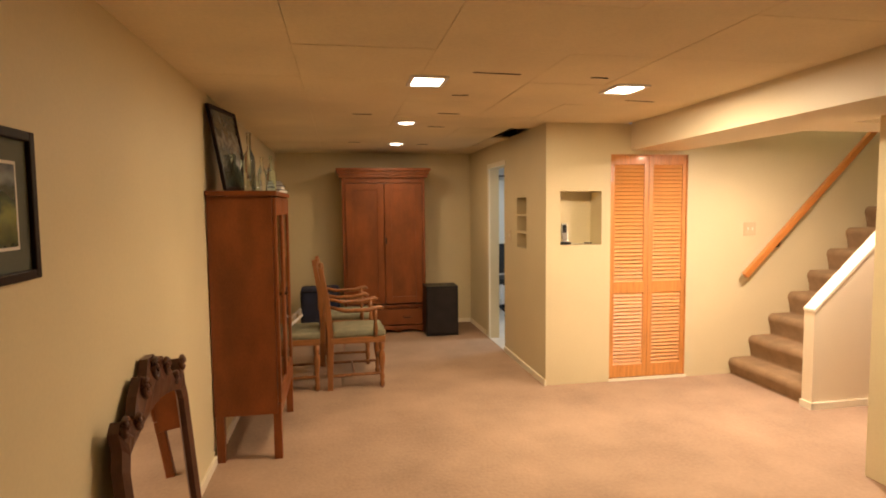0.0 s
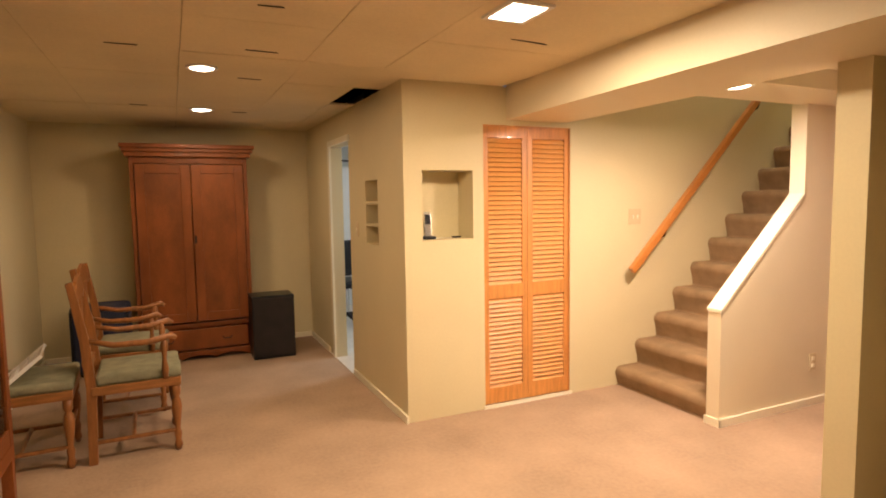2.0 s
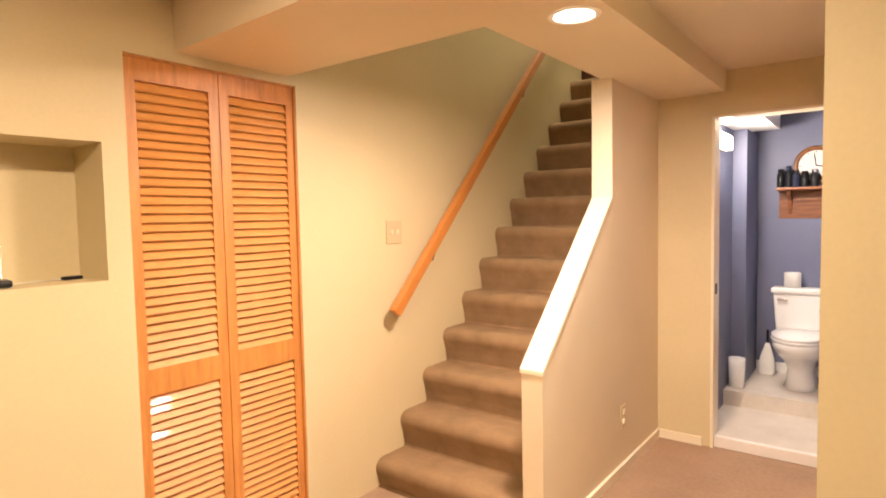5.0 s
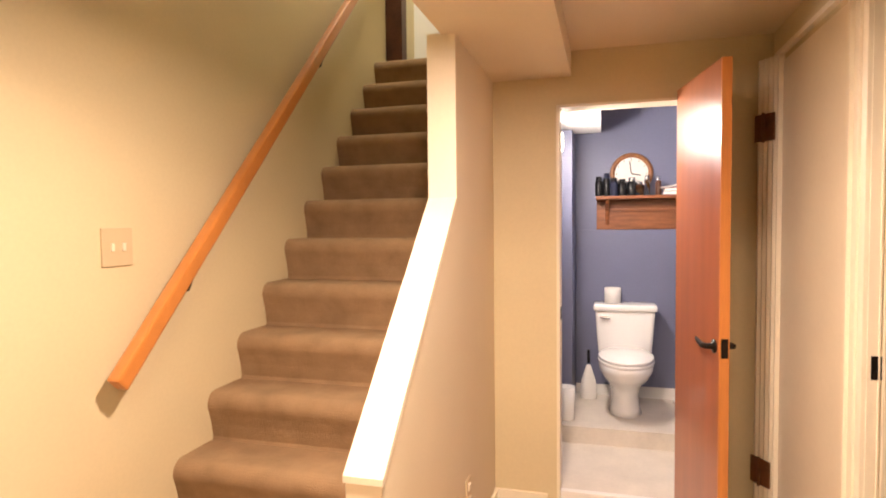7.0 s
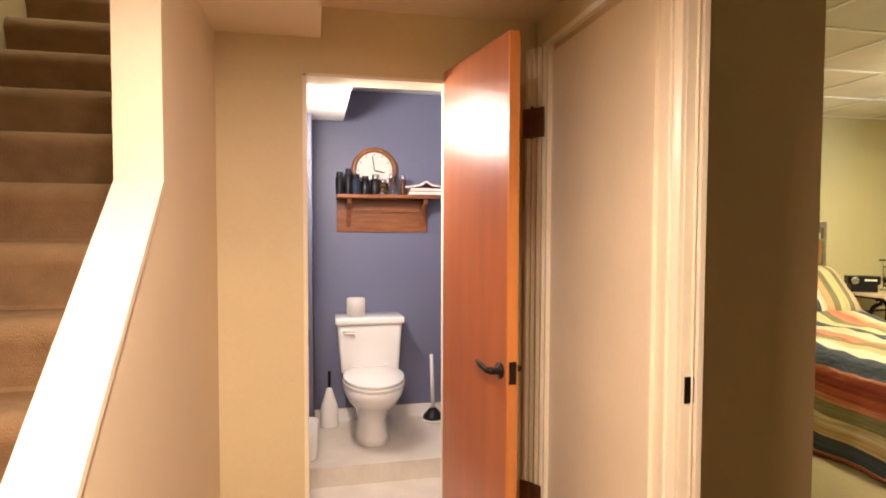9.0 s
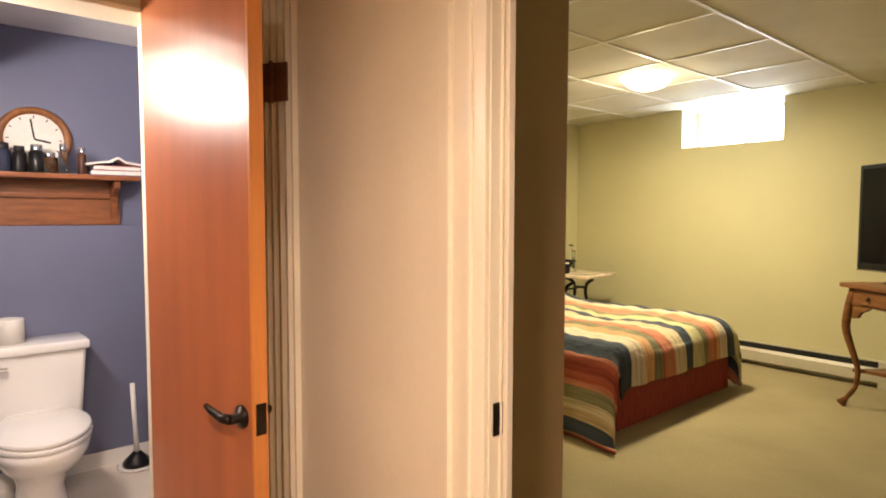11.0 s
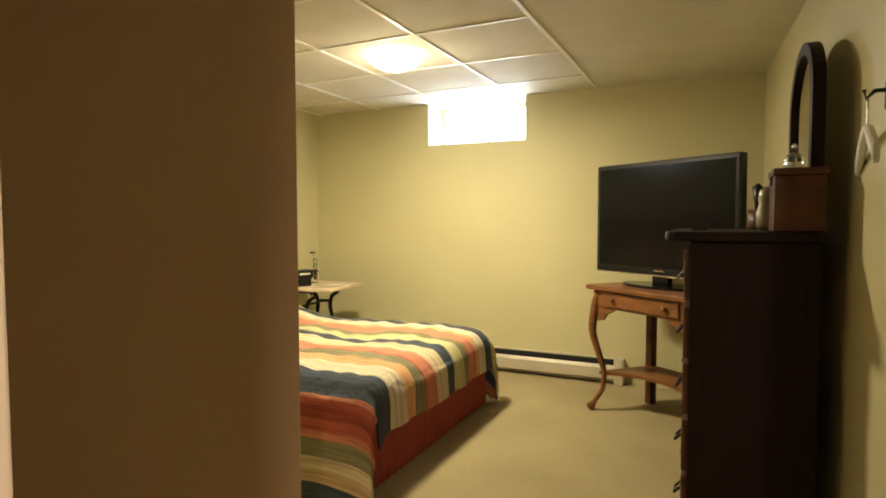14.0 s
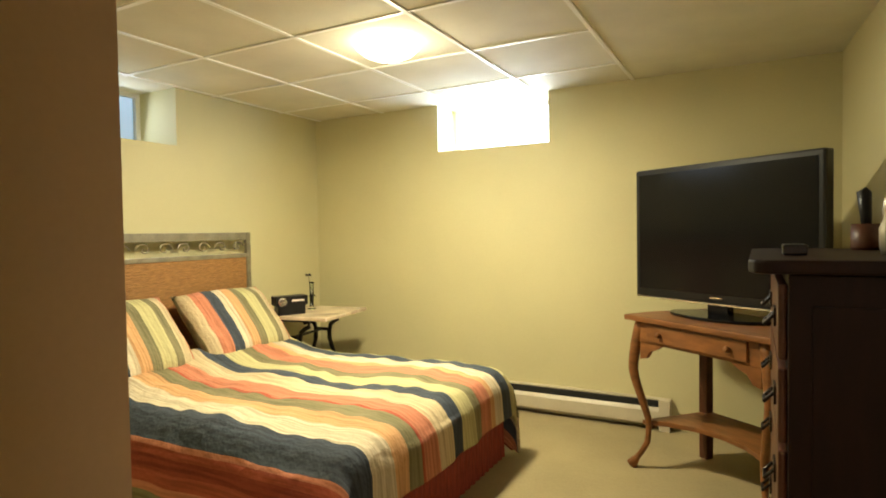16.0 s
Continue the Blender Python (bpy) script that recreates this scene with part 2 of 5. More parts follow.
fixed("niche_lining", boxes((2.115, 2.135, 4.9, 5.02, 1.16, 1.65), (2.5, 2.52, 4.9, 5.02, 1.16, 1.65), (2.135, 2.5, 4.9, 5.02, 1.16, 1.18), (2.135, 2.5, 4.9, 5.02, 1.63, 1.65), (2.115, 2.52, 5.02, 5.04, 1.16, 1.65)), CREAM, "cream painted wall niche", "niche")
fixed("shelf_niche_lining", boxes((2.11, 2.2, 5.29, 5.31, 1.1, 1.61), (2.11, 2.2, 5.6, 5.62, 1.1, 1.61), (2.11, 2.2, 5.31, 5.6, 1.1, 1.12), (2.11, 2.2, 5.31, 5.6, 1.59, 1.61), (2.2, 2.22, 5.29, 5.62, 1.1, 1.61),
    (2.012, 2.2, 5.31, 5.6, 1.255, 1.275), (2.012, 2.2, 5.31, 5.6, 1.415, 1.435)), CREAM, "cream shelf niche in the wall", "niche")
fixed("wall_stairs", boxes((3.29, 7.6, 4.8, 4.9, 0, 4.8)), CREAM, "cream painted wall beside the stairs", "wall")
# closet walls coloured near-black; the shade behind the slats is in the colour
fixed("closet_lining", boxes((2.53, 2.57, 4.92, 5.4, 0, 2.19), (3.3, 3.34, 4.92, 5.4, 0, 2.19), (2.57, 3.3, 5.38, 5.42, 0, 2.19)), HOLLOWSHADE, "closet lining coloured near-black for the shade behind louvered doors", "closet")
for i, (x0, x1, y0, y1) in enumerate(((-0.43, -0.415, -2.6, 7.62), (-0.415, 2.0, 7.6, 7.62), (1.995, 2.01, 4.785, 6.0), (1.995, 2.01, 6.83, 7.6), (2.57, 3.3, 4.785, 4.8))):
    fixed("baseboard", boxes((x0, x1, y0, y1, 0, 0.022 if i == 4 else 0.05)), TRIM, "ivory painted baseboard", "baseboard")
# ceiling of panels with open joints; one panel is missing
bm = bmesh.new()
rng = random.Random(4)
HOLE = (1.82, 2.03, 5.19, 5.86)
ys = [-2.75 + 0.61 * i for i in range(18)]
xs = [-0.57, 0.15, 0.76, 1.37, 1.82, 2.735]
for x0, x1 in zip(xs, xs[1:]):
    for y0, y1 in zip(ys, ys[1:]):
        y1 = min(y1, 7.75)
        sag = rng.uniform(0, 0.0035)
        if x0 == 1.82 and y1 > HOLE[2] and y0 < HOLE[3]:
            for a, b in ((y0, min(y1, HOLE[2])), (max(y0, HOLE[3]), y1)):
                if b > a + 0.01:
                    box(bm, x0 + 0.001, x1, a, b, 2.19 - sag, 2.2)
            box(bm, HOLE[1], x1, max(y0, HOLE[2]), min(y1, HOLE[3]), 2.19, 2.2)
            continue
        box(bm, x0 + 0.001, x1 - 0.001, y0 + 0.001, y1 - 0.001, 2.19 - sag, 2.2)
fixed("ceiling_main", bm, CEIL, "cream ceiling of thin boards with open joints", "ceiling")
# solid near-black slivers under the boards, painted shade of open joints
GAPS = ((1.14, 3.14, 0.26, 4), (1.07, 3.73, 0.10, -3), (1.13, 4.43, 0.16, 3), (0.51, 4.52, 0.14, -2), (1.15, 5.12, 0.14, 4), (1.71, 3.17, 0.10, 2), (2.28, 3.79, 0.22, 6), (1.23, 6.5, 0.12, 0), (0.5, 6.35, 0.12, 3))
for x, y, l, turn in GAPS:
    g = fixed("ceiling_gap", prism([(-l / 2, 0), (-l / 6, -0.003), (l / 3, -0.0045), (l / 2, 0), (l / 3, 0.003), (-l / 4, 0.0025)], "z", 2.1835, 2.1875), HOLLOWSHADE, "near-black sliver for the shade in an open joint of sagging ceiling boards", "ceiling")
    g.matrix_world = Matrix.Translation((x, y, 0)) @ pose(0, 0, 0, 0, 0, turn)
# near-black lining puts the shade above the boards into its colour
fixed("ceiling_void", boxes((-0.57, 2.735, -2.75, 7.75, 2.55, 2.6), (-0.6, -0.57, -2.75, 7.75, 2.19, 2.6), (2.735, 2.76, -2.75, 7.75, 2.3, 2.6), (-0.57, 2.735, 7.75, 7.78, 2.19, 2.6), (-0.57, 2.735, -2.78, -2.75, 2.19, 2.6)), HOLLOWSHADE, "lining coloured near-black for the shade above the ceiling boards", "ceiling")
fixed("beam", prism([(2.76, 4.8), (2.42, -2.6), (3.25, -2.6), (3.25, 4.8)], "z", 1.97, 2.3), BEAMP, "cream boxed-in ceiling beam", "beam")
fixed("ceiling_hall", boxes((3.25, 3.52, -2.75, 2.6, 2.14, 2.25), (3.25, 5.3, 2.6, 3.488, 2.14, 2.25)), BEAMP, "cream hall ceiling", "ceiling")
fixed("soffit_hall", boxes((3.25, 5.205, 3.488, 3.9, 2.025, 2.25)), BEAMP, "cream dropped soffit beside the stairs", "soffit")
fixed("wall_stairwell_upper", boxes((3.15, 7.6, 3.8, 3.9, 2.25, 4.8), (3.15, 3.25, 3.9, 4.8, 2.3, 4.8), (3.15, 7.6, 3.8, 4.9, 4.8, 4.9), (7.5, 7.6, 3.9, 4.8, 2.7, 4.8)), CREAM, "cream stairwell wall", "wall")

# ---- structure: hall, stairs ----
fixed("half_wall", prism([(3.71, 0), (3.71, 0.722), (4.465, 1.43), (4.465, 2.03), (5.205, 2.03), (5.205, 0)], "y", 3.855, 3.95), BEAMP, "cream half wall beside the stairs", "wall")
fixed("half_wall_cap", prism([(3.705, 0.722), (3.705, 0.74), (4.455, 1.445), (4.455, 2.03), (4.465, 2.03), (4.465, 1.43), (3.712, 0.722)], "y", 3.85, 3.955), TRIM, "ivory painted cap on the half wall", "trim")
fixed("baseboard", boxes((3.7, 5.205, 3.84, 3.855, 0, 0.05)), TRIM, "ivory painted baseboard", "baseboard")
fixed("baseboard", boxes((3.695, 3.71, 3.84, 3.955, 0, 0.05)), TRIM, "ivory painted baseboard", "baseboard")
fixed("baseboard", boxes((5.19, 5.205, 3.6, 3.84, 0, 0.05)), TRIM, "ivory painted baseboard", "baseboard")
fixed("wall_bathroom_front", boxes((5.205, 5.305, 3.555, 3.955, 0, 2.25), (5.205, 5.305, 3.0, 3.555, 1.895, 2.25), (5.205, 5.305, 2.65, 3.0, 0, 2.25)), CREAM, "cream wall with the bathroom doorway", "wall")
fixed("wall_hall_south", boxes((4.262, 4.395, 2.602, 2.65, 0, 2.34), (4.395, 5.10, 2.52, 2.612, 0, 2.14), (5.10, 5.305, 2.52, 2.65, 0, 2.14), (4.395, 5.10, 2.612, 2.65, 1.99, 2.14), (3.52, 4.262, 2.602, 2.65, 2.03, 2.34)), CREAM, "cream hall wall with the bedroom doorway", "wall")
fixed("wall_stub", boxes((3.17, 3.52, 2.755, 2.888, 0, 2.14), (3.42, 3.52, 2.52, 2.755, 0, 2.14)), CREAM, "cream wall end at the hall", "wall")
fixed("bathroom_door_frame", boxes((5.19, 5.32, 3.54, 3.555, 0, 1.895), (5.19, 5.32, 3.0, 3.012, 0, 1.895), (5.19, 5.32, 3.0, 3.555, 1.883, 1.895)), TRIM, "ivory door frame", "door frame")
# bedroom doorway: jamb, casing and stop on the hall side
fixed("bedroom_door_frame", boxes((4.24, 4.262, 2.60, 2.652, 0, 2.03), (3.52, 3.545, 2.50, 2.67, 0, 2.03), (3.545, 4.24, 2.60, 2.652, 2.005, 2.03)), TRIM, "ivory door frame", "door frame")
fixed("bedroom_door_stop", boxes((4.226, 4.24, 2.602, 2.618, 0, 2.005), (4.233, 4.24, 2.623, 2.627, 0, 2.005), bevel=0.0015), TRIM, "ivory door stop strips on the jamb", "trim")
fixed("bedroom_door_casing", boxes((4.243, 4.278, 2.65, 2.664, 0, 2.07), (4.278, 4.286, 2.65, 2.671, 0, 2.07), (4.286, 4.342, 2.65, 2.66, 0, 2.07), (4.342, 4.352, 2.65, 2.671, 0, 2.07), (4.352, 4.38, 2.65, 2.666, 0, 2.09),
    (3.545, 4.243, 2.65, 2.664, 2.03, 2.1), bevel=0.002), TRIM, "ivory moulded door casing", "trim")
# closed painted door in the hall wall and its fluted casing
fixed("closet_door", boxes((4.384, 5.04, 2.613, 2.655, 0.01, 1.985)), TRIM, "closed cream painted closet door", "door")
fixed("closet_door_casing", boxes((5.042, 5.052, 2.63, 2.672, 0, 2.01), (5.058, 5.070, 2.63, 2.684, 0, 2.01), (5.077, 5.089, 2.63, 2.697, 0, 2.01), (5.096, 5.108, 2.63, 2.71, 0, 2.01), (5.115, 5.14, 2.65, 2.722, 0, 2.01), (4.384, 5.11, 2.65, 2.67, 2.01, 2.03)), TRIM, "ivory fluted casing round the closet door", "trim")
# bathroom shell
fixed("bathroom_floor", boxes((5.24, 5.86, 2.6, 3.7, -0.1, 0.06), (5.86, 6.6, 2.6, 3.7, -0.1, 0.16)), TILE, "pale vinyl floor with a raised step", "floor")
fixed("bathroom_threshold", boxes((5.215, 5.25, 3.012, 3.54, 0.0, 0.066), bevel=0.006), WHITE, "white threshold strip", "threshold")
fixed("wall_bathroom", boxes((6.55, 6.65, 2.6, 3.75, 0, 2.3), (5.305, 6.65, 3.62, 3.75, 0, 2.3), (5.305, 6.65, 2.53, 2.65, 0, 2.3)), BLUE, "blue-grey painted wall", "wall")
fixed("ceiling_bathroom", boxes((5.305, 6.55, 2.65, 3.62, 2.145, 2.3)), WHITE, "white bathroom ceiling", "ceiling")
fixed("wall_bathroom_chase", boxes((6.1, 6.55, 3.53, 3.62, 0.16, 1.918), bevel=0.003), BLUE, "blue-grey boxed-in pipe chase", "wall")
fixed("soffit_bathroom", boxes((5.305, 6.3, 3.36, 3.62, 1.92, 2.142)), WHITE, "white boxed soffit", "soffit")
fixed("wall_bathroom_ledge", boxes((6.536, 6.55, 2.65, 3.525, 0.235, 1.298), bevel=0.002), BLUE, "blue-grey painted wall board with a seam", "wall")
fixed("bathroom_baseboard", boxes((6.532, 6.55, 2.65, 3.525, 0.16, 0.235)), WHITE, "white baseboard", "baseboard")
# office seen through the far doorway
fixed("office_floor", boxes((2.0, 4.6, 6.0, 7.9, -0.1, 0.004)), TILE, "pale office floor", "floor")
fixed("wall_office", boxes((4.4, 4.5, 5.4, 9.3, 0, 2.3), (2.11, 4.5, 5.9, 6.0, 0, 2.3), (2.01, 4.5, 9.2, 9.3, 0, 2.3), (2.01, 2.11, 7.75, 9.3, 0, 2.3)), WHITE, "white office wall", "wall")
fixed("ceiling_office", boxes((2.11, 4.5, 5.9, 9.3, 2.19, 2.3)), WHITE, "white office ceiling", "ceiling")
# far end of the office
fixed("office_floor_far", boxes((2.0, 4.6, 7.9, 9.3, -0.1, 0.004)), TILE, "pale office floor", "floor")

# ---- structure: bedroom ----
FL = 0.07
fixed("bedroom_floor", boxes((3.38, 7.6, -1.97, 2.585, -0.1, FL)), BEDCARPET, "beige bedroom carpet", "floor")
fixed("wall_bedroom_window", boxes((3.5, 5.4, -2.2, -1.84, 0, 2.34), (6.28, 7.9, -2.2, -1.84, 0, 2.34), (5.4, 6.28, -2.2, -1.84, 0, 1.98)), BEDWALL, "pale yellow wall with a high window", "wall")
fixed("wall_bedroom_east", boxes((7.48, 7.9, -1.84, -0.45, 0, 2.34), (7.48, 7.9, 0.25, 1.73, 0, 2.34), (7.48, 7.9, -0.45, 0.25, 0, 1.96)), BEDWALL, "pale yellow wall with a high window", "wall")
fixed("wall_bedroom_north", boxes((4.975, 7.48, 1.63, 1.73, 0, 2.34)), BEDWALL, "pale yellow wall by the bedroom door", "wall")
fixed("wall_bedroom_passage", boxes((4.875, 4.975, 1.63, 2.52, 0, 2.34)), SHADEDWALL, "passage wall into the bedroom, its shade put into a browner colour", "wall")
fixed("wall_bedroom_west", prism([(3.40, -1.84), (3.695, -1.84), (3.494, 1.8), (3.40, 1.8)], "z", 0, 2.34), BEDWALL, "pale yellow wall", "wall")
fixed("wall_bedroom_entry", boxes((3.38, 3.49, 1.8, 2.52, 0, 2.34), (3.49, 4.9, 2.5, 2.52, 2.14, 2.34)), BEDWALL, "pale yellow wall by the bedroom door", "wall")
fixed("ceiling_bedroom", boxes((3.38, 7.9, -2.2, 2.6, 2.34, 2.45)), mat("white_ceiling_tile", (0.66, 0.63, 0.53), 0.85, 0.05, 3, 0.25, 140), "white suspended ceiling tiles", "ceiling")
bm = bmesh.new()
for i in range(-2, 5):
    x = 5.481 + 0.652 * i
    if 4.8 < x < 7.45:
        box(bm, x - 0.011, x + 0.011, -1.84, 1.63, 2.333, 2.3399)
for i in range(-3, 4):
    y = -0.098 + 0.652 * i
    if -1.83 < y < 1.62:
        box(bm, 4.84, 7.48, y - 0.011, y + 0.011, 2.3335, 2.3398)
fixed("ceiling_grid", bm, WHITE, "white metal ceiling grid", "ceiling")


def basement_window(name, m, w, h):
    ob = tagged(new(name), "small high basement window with a white metal frame", "window", kind="structure")
    ob.matrix_world = m
    part("window_frame", boxes((0, w, 0, 0.04, 0, 0.03), (0, w, 0, 0.04, h - 0.03, h), (0, 0.03, 0, 0.04, 0.03, h - 0.03), (w - 0.03, w, 0, 0.04, 0.03, h - 0.03), (w / 2 - 0.012, w / 2 + 0.012, 0, 0.04, 0.03, h - 0.03)), WHITE, ob)
    for x in (0.03, w / 2 + 0.012):
        p = part("pane", boxes((x, x + w / 2 - 0.042, 0.016, 0.022, 0.03, h - 0.03)), CLEAR, ob)
        p.visible_shadow = False
    return ob


basement_window("window_1", pose(5.40, -2.19, 1.98), 0.88, 0.36)
basement_window("window_2", pose(7.89, -0.45, 1.96, 0, 0, 90), 0.70, 0.38)
fixed("window_sill", boxes((5.4, 6.28, -2.15, -1.845, 1.98, 1.986)), WHITE, "white window sill", "sill")
fixed("backdrop", boxes((4.6, 7.1, -2.9, -2.88, 1.5, 3.0)), DAYGLOW, "bright overcast daylight outside", "backdrop")
fixed("backdrop", boxes((8.5, 8.52, -1.2, 1.0, 1.5, 3.0)), SHADEGLOW, "shaded daylight in the window well", "backdrop")
lamp("window_daylight", (5.84, -2.1, 2.16), 0.8, 24, (0.8, 0.9, 1.0), 0.32, (5.84, -1.0, 2.0))
lamp("window_daylight", (7.8, -0.1, 2.15), 0.6, 3, (0.82, 0.91, 1.0), 0.32, (6.8, -0.1, 1.9))

# ---- stairs ----
RISE, RUN, STEPS = 0.19, 0.1935, 13


def stair_profile():
    """The side of the carpeted flight, with rounded noses."""
    pts = [(3.735, 0)]
    for i in range(STEPS):
        x, z = 3.72 + RUN * i, 0.147 + RISE * i
        pts += [(x + 0.028, max(0.01, z - RISE + 0.012)), (x + 0.02, z - 0.125), (x + 0.009, z - 0.085)]
        for a in range(-20, 91, 11):
            pts.append((x + 0.05 - 0.05 * math.cos(radians(a)), z - 0.05 + 0.05 * math.sin(radians(a))))
        pts.append((x + RUN + 0.024, z))
    x, z = 3.72 + RUN * STEPS, 0.147 + RISE * (STEPS - 1)
    return pts + [(x + 1.3, z), (x + 1.3, z - 0.2), (x + 0.1, z - 0.2), (4.1, 0)]


stairs = tagged(new("staircase"), "carpeted brown staircase rising between walls", "stairs", kind="structure")
part("carpet_flight", prism(stair_profile(), "y", 3.955, 4.8), STAIRCARPET, stairs)
fixed("upper_door_jamb", boxes((6.26, 6.36, 4.68, 4.798, 2.43, 4.7)), MIDWOOD, "dark brown wooden door jamb at the top of the stairs", "door frame")
fixed("wall_landing", boxes((6.9, 6.95, 3.9, 4.8, 2.43, 4.8)), WHITE, "white wall above the stairs", "wall")


# ---- things: main room ----
def handrail():
    ob = thing("handrail", (3.80, 4.72, 0.885), "varnished orange wooden handrail on the stair wall", "handrail")
    rot = pose(0, 0, 0, 0, -45.2, 0)
    bm = bmesh.new()
    box(bm, 0, 3.4, -0.022, 0.022, -0.028, 0.028, 0.01, rot)
    part("rail", bm, mat("varnished_rail_wood", (0.56, 0.215, 0.05), 0.28, 0.09, 2.5, 0.0, 30, coat=0.4), ob)
    for d in (0.45, 1.9):
        p = rot @ Vector((d, 0, -0.03))
        part("bracket", tube([p, p + Vector((0, 0.02, -0.05)), p + Vector((0, 0.078, -0.06))], 0.008), BRONZE, ob, "dark metal bracket")


handrail()


def bifold():
    ob = thing("bifold_door", (2.58, 4.83, 0.022), "varnished pine louvered bifold door, closed", "door")
    w, h = 0.355, 1.905
    slat = bmesh.new()
    box(slat, 0.042, w - 0.042, -0.0035, 0.0035, -0.023, 0.023, 0, None)
    slat_data = None
    for k in range(2):
        x = k * w
        leaf = part("door_leaf", boxes((x + 0.002, x + 0.042, -0.015, 0.015, 0, h), (x + w - 0.042, x + w - 0.002, -0.015, 0.015, 0, h), (x + 0.042, x + w - 0.042, -0.015, 0.015, 0, 0.11), (x + 0.042, x + w - 0.042, -0.015, 0.015, 0.735, 0.83), (x + 0.042, x + w - 0.042, -0.015, 0.015, h - 0.075, h)), PINE, ob)
        for z0, z1, n in ((0.11, 0.735, 20), (0.83, h - 0.075, 31)):
            for i in range(n):
                z = z0 + (i + 0.5) * (z1 - z0) / n
                if slat_data is None:
                    s = part("slat", slat, PINEH, leaf)
                    slat_data = s.data
                else:
                    s = new("slat", slat_data)
                    s.parent = leaf
                s.matrix_local = pose(x, 0, z, -34 + random.uniform(-2, 2), 0, 0)


bifold()
fixed("bifold_door_trim", boxes((2.58, 3.29, 4.81, 4.87, 1.928, 1.935), (3.283, 3.29, 4.805, 4.87, 0, 1.93)), PINE, "pine head trim over the bifold door", "trim")


def armoire():
    ob = thing("armoire", (0.855, 7.38, 0), "tall red-brown two-door wooden armoire against the far wall", "wardrobe")
    part("body", boxes((-0.49, -0.455, -0.23, 0.22, 0.06, 1.86), (0.455, 0.49, -0.23, 0.22, 0.06, 1.86), (-0.455, 0.455, 0.19, 0.22, 0.06, 1.86), (-0.455, 0.455, -0.22, 0.19, 0.3, 0.34), (-0.455, 0.455, -0.23, 0.19, 1.80, 1.86), bevel=0.004), CHERRY, ob)
    part("cornice", boxes((-0.52, 0.52, -0.27, 0.225, 1.86, 1.9), (-0.54, 0.54, -0.29, 0.225, 1.9, 1.935), (-0.555, 0.555, -0.31, 0.225, 1.935, 1.972), bevel=0.008), CHERRY, ob)
    part("base", boxes((-0.51, 0.51, -0.25, 0.225, 0.062, 0.085), (-0.51, -0.485, -0.225, 0.225, 0.0, 0.062), (0.485, 0.51, -0.225, 0.225, 0.0, 0.062), bevel=0.006), CHERRY, ob)
    curve = [(-0.43 + 0.86 * k / 24, 0.012 + 0.032 * abs(math.sin(3 * math.pi * k / 24)) ** 0.6) for k in range(25)]
    part("scalloped_skirt", prism([(0.51, 0.062), (-0.51, 0.062), (-0.51, 0)] + curve + [(0.51, 0)], "y", -0.25, -0.226), CHERRY, ob)
    for k in (-1, 1):
        x0, x1 = (-0.45, -0.004) if k < 0 else (0.004, 0.45)
        d = part("door", boxes((x0, x0 + 0.08, -0.25, -0.225, 0.36, 1.795), (x1 - 0.08, x1, -0.25, -0.225, 0.36, 1.795), (x0 + 0.08, x1 - 0.08, -0.25, -0.225, 0.36, 0.44), (x0 + 0.08, x1 - 0.08, -0.25, -0.225, 1.715, 1.795), bevel=0.004), CHERRY, ob)
        part("panel", boxes((x0 + 0.075, x1 - 0.075, -0.238, -0.222, 0.43, 1.72), bevel=0.006), CHERRY, d)
    part("keyhole_plate", boxes((0.01, 0.03, -0.256, -0.25, 1.08, 1.15), bevel=0.002), BRONZE, ob)
    dr = part("drawer", boxes((-0.44, 0.44, -0.25, -0.225, 0.1, 0.29), bevel=0.006), CHERRY, ob)
    for x in (-0.25, 0.25):
        part("pull", tube([(x - 0.04, -0.25, 0.2), (x - 0.03, -0.27, 0.185), (x + 0.03, -0.27, 0.185), (x + 0.04, -0.25, 0.2)], 0.005), BRONZE, dr)


armoire()


